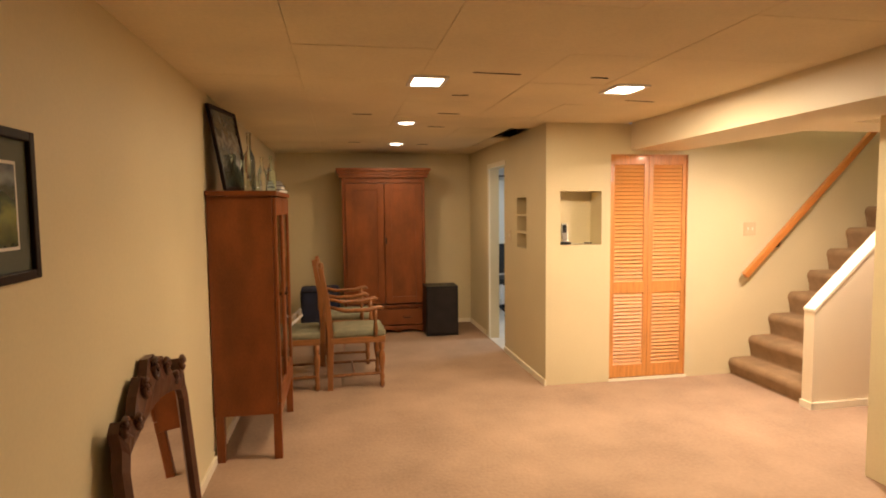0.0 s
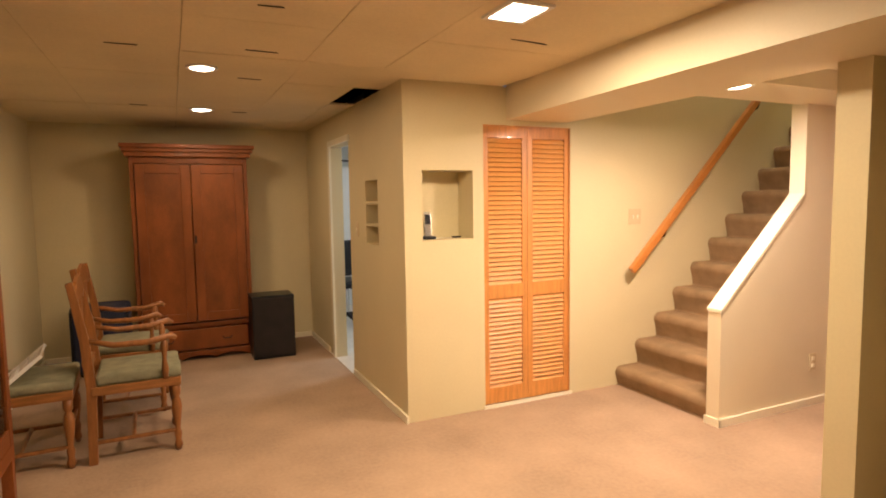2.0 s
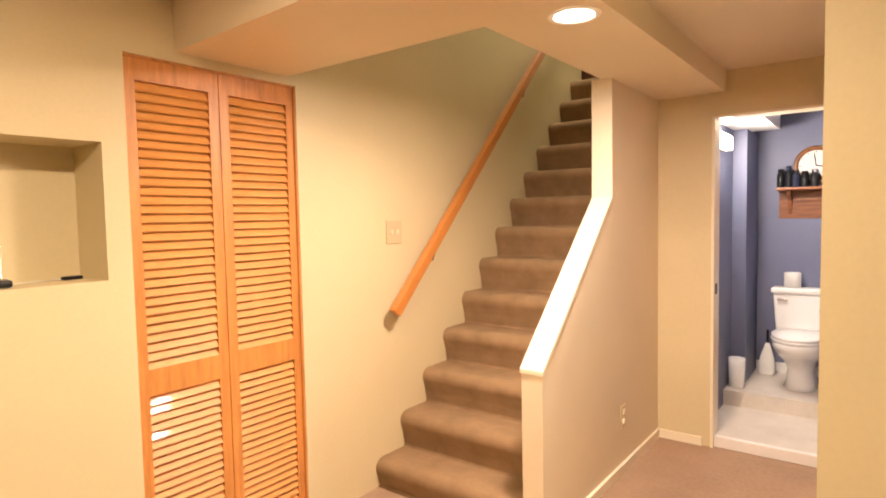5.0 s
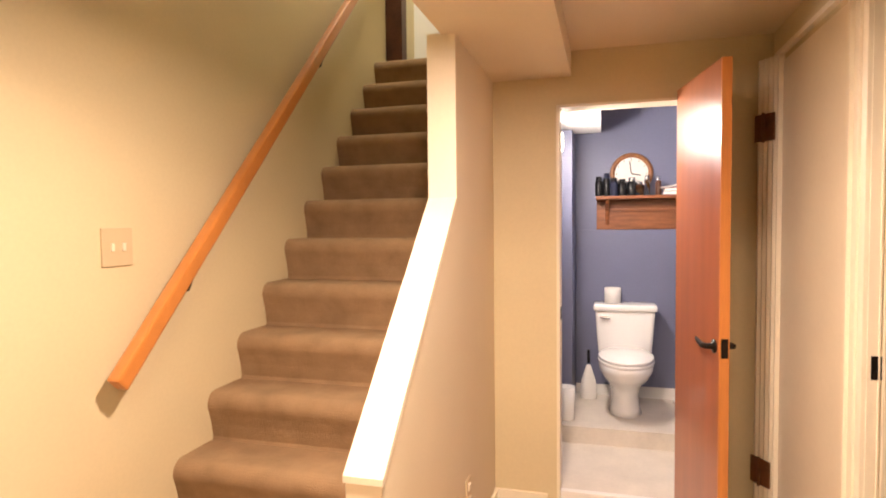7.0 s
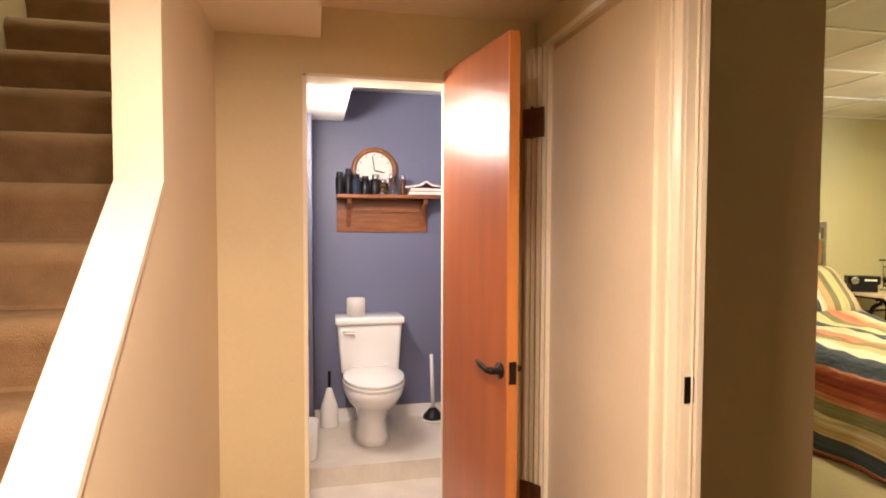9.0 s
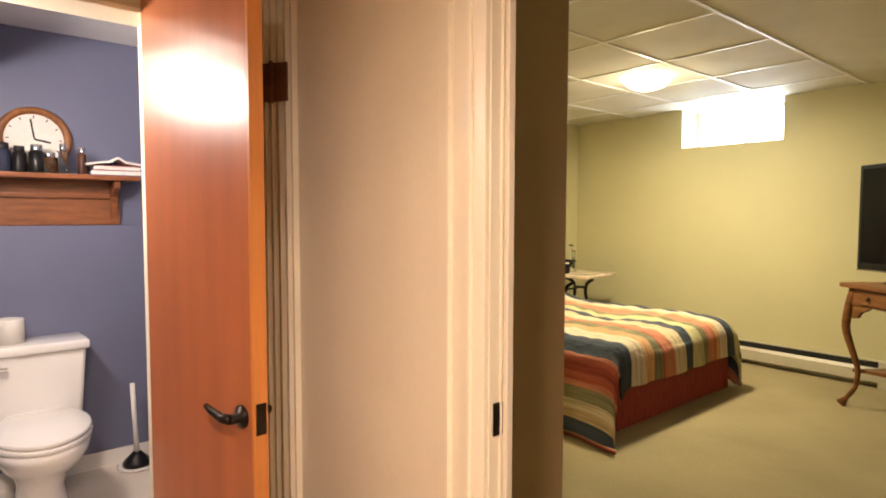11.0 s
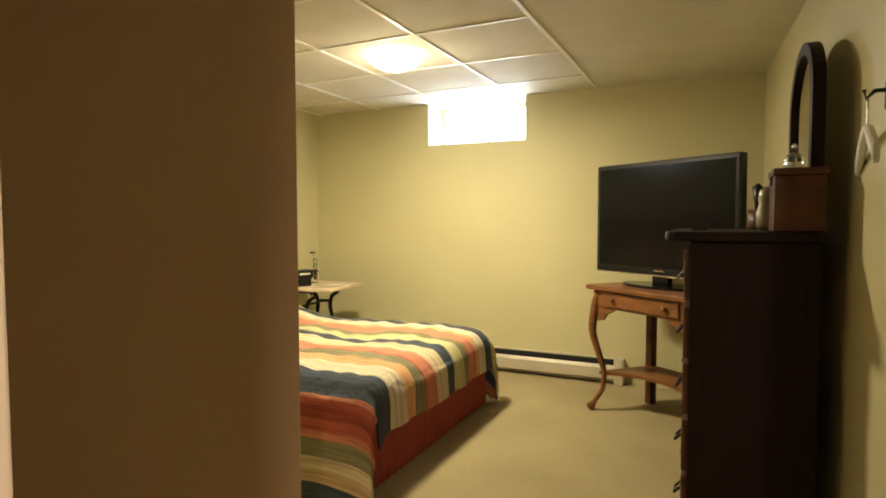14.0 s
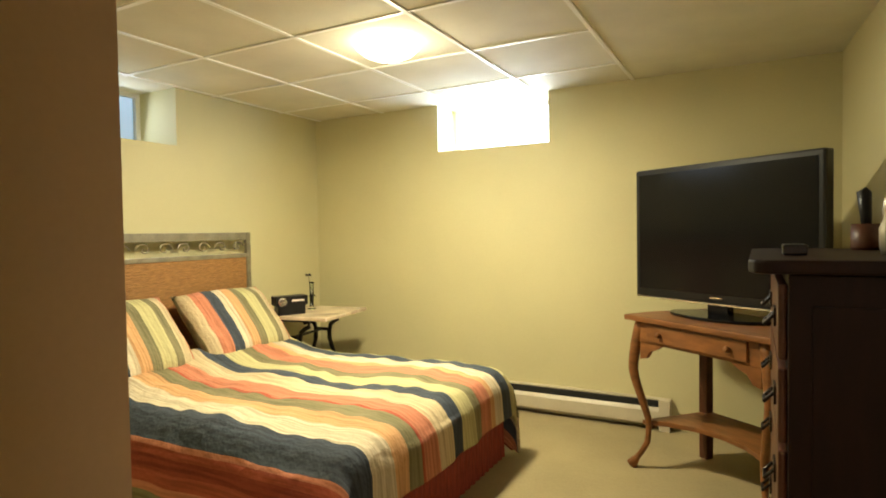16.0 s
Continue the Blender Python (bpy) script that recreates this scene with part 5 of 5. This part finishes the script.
def phone():
    ob = thing("cordless_phone", (2.215, 4.90, 1.181), "silver and black cordless phone standing in its charger", "phone", -8)
    part("charger", boxes((-0.045, 0.045, -0.04, 0.05, 0, 0.022), bevel=0.008), BLACK, ob, "black charging base")
    h = part("handset", prism([(-0.024, 0.018), (0.024, 0.018), (0.026, 0.12), (0.022, 0.18), (-0.022, 0.18), (-0.026, 0.12)], "y", -0.012, 0.016, 0.006), CHROME, ob, "silver handset")
    h.rotation_euler = (radians(-8), 0, 0)
    k = part("keypad", boxes((-0.017, 0.017, -0.016, -0.011, 0.1, 0.165)), BLACK, ob, "dark screen and keys")
    k.rotation_euler = (radians(-8), 0, 0)


phone()
plug = thing("phone_adapter", (2.15, 4.98, 1.25), "small black plug-in adapter inside the niche", "adapter")
part("block", boxes((-0.014, 0.02, -0.02, 0.02, -0.03, 0.03), bevel=0.004), BLACK, plug)
part("cable", tube([(0, 0, -0.03), (0.01, -0.02, -0.06), (0.06, 0.0, -0.067), (0.14, -0.03, -0.067), (0.22, 0.0, -0.067), (0.30, -0.02, -0.067)], 0.002), PAPER, plug, "thin pale cable")
part("cable_end", boxes((0.27, 0.33, -0.035, -0.012, -0.069, -0.058), bevel=0.003), BLACK, plug)


def plate(name, m, w, h, label, bits):
    ob = thing(name, (0, 0, 0), label, name.replace("_", " "))
    ob.matrix_world = m
    part("cover", boxes((-w / 2, w / 2, -0.006, 0.0, -h / 2, h / 2), bevel=0.002), SWITCHP, ob)
    for x, z, bw, bh in bits:
        part("toggle", boxes((x - bw, x + bw, -0.012, -0.005, z - bh, z + bh), bevel=0.001), TRIM, ob)


plate("light_switch", pose(3.895, 4.799, 1.29), 0.118, 0.118, "ivory double light switch on the stair wall", ((-0.022, 0, 0.005, 0.012), (0.022, 0, 0.005, 0.012)))
plate("wall_outlet", pose(4.60, 3.853, 0.30), 0.07, 0.115, "ivory wall outlet low on the half wall", ((0, 0.025, 0.014, 0.012), (0, -0.025, 0.014, 0.012)))
plate("light_switch", pose(2.009, 5.82, 1.22, 0, 0, -90), 0.07, 0.115, "ivory light switch beside the far doorway", ((0, 0, 0.005, 0.012),))
fixed("far_door_casing", boxes((1.992, 2.01, 6.6, 6.66, 0, 1.95), (1.992, 2.01, 5.985, 6.66, 1.93, 1.98)), TRIM, "ivory casing of the far doorway", "trim")


def ceiling_hole():
    ob = thing("ceiling_duct", (1.93, 5.5, 2.25), "dark metal duct showing in the missing ceiling panel", "duct")
    part("duct_box", boxes((-0.25, 0.25, -0.12, 0.3, 0.06, 0.25), bevel=0.004), IRON, ob)
    part("joist", boxes((-0.3, 0.3, -0.26, -0.22, 0.0, 0.22)), DARKWOOD, ob)


ceiling_hole()


# ---- office seen through the far doorway ----
def office_chair():
    ob = thing("office_chair", (2.52, 8.05, 0.004), "black swivel office chair", "office chair", 200)
    part("seat", boxes((-0.22, 0.22, -0.22, 0.22, 0.44, 0.52), bevel=0.03), BLACK, ob, smooth=True)
    part("backrest", boxes((-0.22, 0.22, 0.2, 0.26, 0.6, 1.0), bevel=0.025), BLACK, ob, smooth=True)
    part("back_post", tube([(0, 0.1, 0.43), (0, 0.28, 0.45), (0, 0.27, 0.65)], 0.02), BLACK, ob)
    part("column", tube([(0, 0, 0.08), (0, 0, 0.44)], 0.025), CHROME, ob)
    for i in range(5):
        a = 2 * math.pi * i / 5
        part("base_arm", tube([(0, 0, 0.11), (0.27 * math.cos(a), 0.27 * math.sin(a), 0.075)], [0.024, 0.015]), BLACK, ob)
        part("caster", lathe([(0.02, -0.012), (0.028, 0), (0.02, 0.012)], 12, m=pose(0.27 * math.cos(a), 0.27 * math.sin(a), 0.03, 90, 0, 30)), BLACK, ob)


office_chair()
cab = thing("white_cupboard", (2.7, 9.0, 0.0), "tall white cupboard in the office", "cupboard")
part("carcass", boxes((-0.6, 0.6, -0.2, 0.2, 0.95, 1.9), bevel=0.004), WHITE, cab)
part("desk_top", boxes((-0.6, 0.6, -0.35, 0.2, 0.70, 0.735)), WHITE, cab)
for x in (-0.58, 0.56):
    part("side_panel", boxes((x, x + 0.02, -0.3, 0.2, 0.0, 0.95)), WHITE, cab)
for x in (-0.3, 0.0, 0.3):
    part("door", boxes((x - 0.145, x + 0.145, -0.215, -0.2, 1.3, 1.88), bevel=0.003), WHITE, cab)
part("rail_bar", boxes((-0.6, 0.6, -0.24, -0.22, 1.955, 1.975)), BRONZE, cab)


# ---- hall details ----
HINGE = mat("old_brown_brass", (0.16, 0.075, 0.03), 0.45, 0.15, 20, 0, 90, metal=0.4)
for z in (1.73, 0.3):
    hg = thing("door_hinge", (5.09, 2.71, z), "brown hinge on the closet door casing", "hinge", 33, "closet hinges")
    part("leaf", boxes((-0.05, 0.045, -0.004, 0.004, -0.055, 0.055), bevel=0.001), HINGE, hg)
    part("pin", tube([(0.0, 0.006, -0.06), (0.0, 0.006, 0.06)], 0.006), HINGE, hg)
st = thing("strike_plate", (4.2398, 2.625, 0.95), "dark bronze strike plate on the bedroom door jamb", "strike plate")
part("plate", boxes((-0.003, 0.0005, -0.017, 0.018, -0.032, 0.032), bevel=0.0008), BRONZE, st)
# near-black block on the plate, painted shade of the latch hole
part("hole", boxes((-0.0035, 0.0, -0.006, 0.006, -0.012, 0.012)), HOLLOWSHADE, st)
st2 = thing("strike_plate", (5.25, 3.539, 0.92), "dark bronze strike plate on the bathroom door jamb", "strike plate")
part("plate", boxes((-0.03, 0.012, -0.003, 0.0005, -0.03, 0.03), bevel=0.0008), BRONZE, st2)


# ---- bathroom details ----
def jar(name, at, h, r, m, cap, label):
    ob = thing(name, at, label, name.replace("_", " "), 0, "things on the bathroom shelf")
    part("body", lathe([(r * 0.95, 0), (r, 0.004), (r, h * 0.72), (r * 0.7, h * 0.78)], 16), m, ob, smooth=True)
    part("cap", lathe([(r * 0.72, h * 0.78), (r * 0.75, h * 0.8), (r * 0.75, h * 0.99), (r * 0.6, h)], 16), cap, ob, "dark cap", True)


SH = 1.523
for y, h, r, m, c in ((3.375, 0.13, 0.024, BLACK, BLACK), (3.325, 0.15, 0.022, BLACK, NAVY), (3.28, 0.12, 0.028, NAVY, BLACK), (3.225, 0.11, 0.026, BLACK, BLACK), (3.165, 0.12, 0.03, BLACK, CHROME), (3.12, 0.09, 0.03, CLEAR, CHROME), (3.07, 0.13, 0.018, CLEAR, CHROME), (3.0, 0.12, 0.018, MIDWOOD, CHROME)):
    jar("toiletry_bottle", (6.47, y, SH), h, r, m, c, "small dark toiletry bottle on the shelf" if m in (BLACK, NAVY) else "small glass toiletry bottle on the shelf")
z = SH
for i, (w, t, c) in enumerate(((0.2, 0.022, (0.03, 0.04, 0.2)), (0.19, 0.02, (0.45, 0.03, 0.03)))):
    b = thing("paperback_book", (6.47, 2.87, z), "paperback book lying on the bathroom shelf", "book", 85 + 4 * i, "books on the bathroom shelf")
    part("cover", boxes((-w / 2, w / 2, -0.06, 0.06, 0, 0.002), (-w / 2, w / 2, -0.06, 0.06, t - 0.002, t), (-w / 2, w / 2, -0.06, -0.058, 0.002, t - 0.002)), mat("paperback_cover", c, 0.4, 0.1, 30, 0, 90), b)
    part("pages", boxes((-w / 2 + 0.002, w / 2 - 0.002, -0.058, 0.057, 0.002, t - 0.002)), PAPER, b)
    z += t
op = thing("open_book", (6.47, 2.87, z), "open paperback lying face down on other books", "book", 90)
part("pages", prism([(-0.12, 0.0), (-0.03, 0.012), (0, 0.03), (0.03, 0.012), (0.12, 0.0), (0.12, 0.008), (0.03, 0.022), (0, 0.04), (-0.03, 0.022), (-0.12, 0.008)], "y", -0.07, 0.07), PAPER, op)


def toilet_brush():
    ob = thing("toilet_brush", (6.44, 3.44, 0.16), "white toilet brush holder with a dark handle", "toilet brush")
    part("holder", lathe([(0.052, 0), (0.055, 0.01), (0.05, 0.12), (0.03, 0.18), (0.014, 0.23)], 18, m=Matrix.Diagonal((0.6, 1, 1, 1))), PORCELAIN, ob, smooth=True)
    part("handle", tube([(0, 0, 0.24), (0, 0, 0.33)], 0.009), BLACK, ob)


toilet_brush()


def plunger():
    ob = thing("plunger", (6.44, 2.82, 0.16), "plunger with a white handle and black cup on a tray", "plunger")
    part("tray", lathe([(0.07, 0), (0.085, 0.008), (0.085, 0.02), (0.08, 0.012)], 20), PORCELAIN, ob)
    part("cup", lathe([(0.062, 0.012), (0.06, 0.03), (0.035, 0.055), (0.016, 0.075)], 18), BLACK, ob, smooth=True)
    part("handle", tube([(0, 0, 0.07), (0.0, 0.012, 0.4)], 0.011), WHITE, ob, smooth=True)


plunger()
wb = thing("waste_bin", (5.98, 3.56, 0.16), "small white bathroom waste bin", "bin")
part("bin_shell", lathe([(0.045, 0), (0.048, 0.01), (0.054, 0.2), (0.05, 0.2), (0.044, 0.02)], 20), PORCELAIN, wb, smooth=True)
tph = thing("toilet_paper_holder", (6.2, 2.65, 0.72), "toilet paper roll in a wall holder", "paper holder")
part("roll", lathe([(0.05, -0.055), (0.05, 0.055)], 20, m=pose(0, 0.06, 0, 0, 90, 0)), PAPER, tph, smooth=True)
for x in (-0.065, 0.065):
    part("bracket", boxes((x - 0.006, x + 0.006, 0, 0.07, -0.015, 0.015), bevel=0.003), CHROME, tph)
fl = thing("vanity_light", (5.6, 3.618, 1.80), "white vanity light bar on the bathroom wall, switched on", "wall light")
part("back_plate", boxes((-0.22, 0.22, -0.02, 0, -0.05, 0.05), bevel=0.004), WHITE, fl)
g = part("diffuser", boxes((-0.21, 0.21, -0.055, -0.02, -0.045, 0.045), bevel=0.012), LAMPGLOW, fl, "glowing white diffuser", True)
g.visible_shadow = False


# ---- bedroom details ----
def bedroom_door():
    ob = thing("bedroom_door", (3.565, 2.485, FL + 0.01), "brown flush wooden bedroom door, standing open", "door", -83)
    part("slab", boxes((0, 0.78, -0.0175, 0.0175, 0, 1.93), bevel=0.002), mat("brown_door_wood", (0.05, 0.022, 0.01), 0.55, 0.15, 3, 0.02, 45, spec=0.15, stretch=(7, 7, 0.5)), ob)
    h = part("lever", lathe([(0.027, 0), (0.027, 0.006), (0.012, 0.012), (0.011, 0.035)], 16, m=pose(0.72, 0.0175, 0.87, -90, 0, 0)), BLACK, ob, "black lever", True)
    part("grip", tube([(0.72, 0.05, 0.87), (0.69, 0.055, 0.868), (0.64, 0.055, 0.872), (0.6, 0.055, 0.88)], [0.012, 0.012, 0.01, 0.007], 10), BLACK, h, smooth=True)
    for z in (0.25, 0.95, 1.7):
        part("hinge", tube([(0.0, 0.02, z - 0.045), (0.0, 0.02, z + 0.045)], 0.007), BLACK, ob)


bedroom_door()
hook = thing("wall_hook", (3.552, 0.77, 1.66), "black iron hook on the bedroom wall", "hook")
part("arm", tube([(0, 0, 0.02), (0.03, 0, 0.02), (0.05, 0, 0.0), (0.055, 0, 0.025)], 0.006), IRON, hook)
part("base", boxes((0, 0.006, -0.012, 0.012, -0.03, 0.045), bevel=0.002), IRON, hook)
hang = thing("coat_hanger", (3.597, 0.77, 1.652), "white plastic coat hanger hanging on the hook", "hanger", -6)
part("wire_hook", tube([(0, 0.0, -0.02), (0, 0.016, 0.0), (0, 0.0, 0.012), (0, -0.014, 0.0), (0, 0.0, -0.04), (0, 0, -0.08)], 0.0025, 6), CHROME, hang)
part("shoulder_bar", tube([(0, -0.25, -0.185), (0, -0.21, -0.15), (0, -0.06, -0.085), (0, 0, -0.075), (0, 0.06, -0.085), (0, 0.21, -0.15), (0, 0.25, -0.185)], [0.007, 0.012, 0.013, 0.013, 0.013, 0.012, 0.007], 8), WHITE, hang, smooth=True)


def jewel_box():
    ob = thing("jewelry_box", (3.72, 0.36, FL + 1.216), "brown wooden jewelry box on the chest of drawers", "box")
    part("box_body", boxes((-0.075, 0.075, -0.12, 0.11, 0, 0.19), bevel=0.004), MIDWOOD, ob)
    part("box_lid", boxes((-0.08, 0.08, -0.125, 0.115, 0.19, 0.215), bevel=0.005), MIDWOOD, ob)
    part("clasp", boxes((0.075, 0.082, -0.02, 0.01, 0.16, 0.19), bevel=0.001), BRONZE, ob)


jewel_box()
pb = thing("perfume_bottle", (3.73, 0.36, FL + 1.432), "round clear glass perfume bottle on the jewelry box", "bottle")
part("flask", lathe([(0.012, 0), (0.028, 0.012), (0.032, 0.032), (0.022, 0.052), (0.008, 0.06), (0.008, 0.07)], 16), CLEAR, pb, smooth=True)
part("stopper", lathe([(0.006, 0.07), (0.011, 0.08), (0.004, 0.09)], 12), CHROME, pb, smooth=True)
fg = thing("trinket_jar", (3.80, 0.19, FL + 1.216), "small silver patterned jar on the chest of drawers", "jar")
part("jar_body", lathe([(0.03, 0), (0.034, 0.02), (0.036, 0.07), (0.026, 0.1), (0.03, 0.12), (0.026, 0.15), (0.012, 0.165)], 16), PEWTER, fg, smooth=True)
cup = thing("pen_cup", (3.80, -0.24, FL + 1.216), "dark wooden cup holding a black brush", "cup")
part("cup_shell", lathe([(0.045, 0), (0.048, 0.01), (0.046, 0.085), (0.041, 0.085), (0.04, 0.02)], 18), MIDWOOD, cup, smooth=True)
part("brush", tube([(0, 0, 0.03), (0.005, 0.0, 0.12), (0.01, 0.0, 0.19), (0.0, 0.0, 0.2)], [0.012, 0.018, 0.022, 0.01], 10), BLACK, cup, smooth=True)
rc = thing("black_gadget", (4.03, 0.2, FL + 1.216), "small black gadget lying on the chest of drawers", "gadget")
part("shell", boxes((-0.03, 0.03, -0.05, 0.05, 0, 0.03), bevel=0.006), BLACK, rc)


def radio():
    ob = thing("radio", (7.1, -1.06, FL + 0.718), "small black table radio with a silver dial", "radio", 62)
    part("shell", prism([(-0.1, 0), (0.1, 0), (0.1, 0.06), (0.12, 0.07), (0.12, 0.135), (-0.12, 0.135), (-0.12, 0.07), (-0.1, 0.06)], "y", -0.05, 0.05, 0.006), BLACK, ob)
    part("dial", lathe([(0.032, 0), (0.032, 0.006), (0.02, 0.009)], 20, m=pose(0.07, 0.05, 0.095, -90, 0, 0)), CHROME, ob, "silver dial", True)
    part("scale_bar", boxes((-0.09, 0.0, 0.05, 0.053, 0.095, 0.108)), PAPER, ob)


radio()


def vase():
    ob = thing("bud_vase", (7.12, -1.32, FL + 0.718), "slim clear glass vase with two dark dried flowers", "vase")
    part("glass_tube", lathe([(0.03, 0), (0.032, 0.006), (0.016, 0.02), (0.016, 0.2), (0.02, 0.21), (0.014, 0.2), (0.012, 0.03)], 16), CLEAR, ob, smooth=True)
    for k, (x, h) in enumerate(((0.02, 0.26), (-0.015, 0.1))):
        part("stem", tube([(0, 0, 0.03), (x * 0.4, 0, h * 0.6), (x, 0.01, h)], 0.0012, 6), IRON, ob)
        for a in range(4):
            t = a * 1.6 + k
            part("petal", tube([(x, 0.01, h), (x + 0.018 * math.cos(t), 0.01 + 0.018 * math.sin(t), h + 0.008), (x + 0.028 * math.cos(t), 0.01 + 0.028 * math.sin(t), h - 0.004)], [0.004, 0.007, 0.002], 6), IRON, ob)


vase()
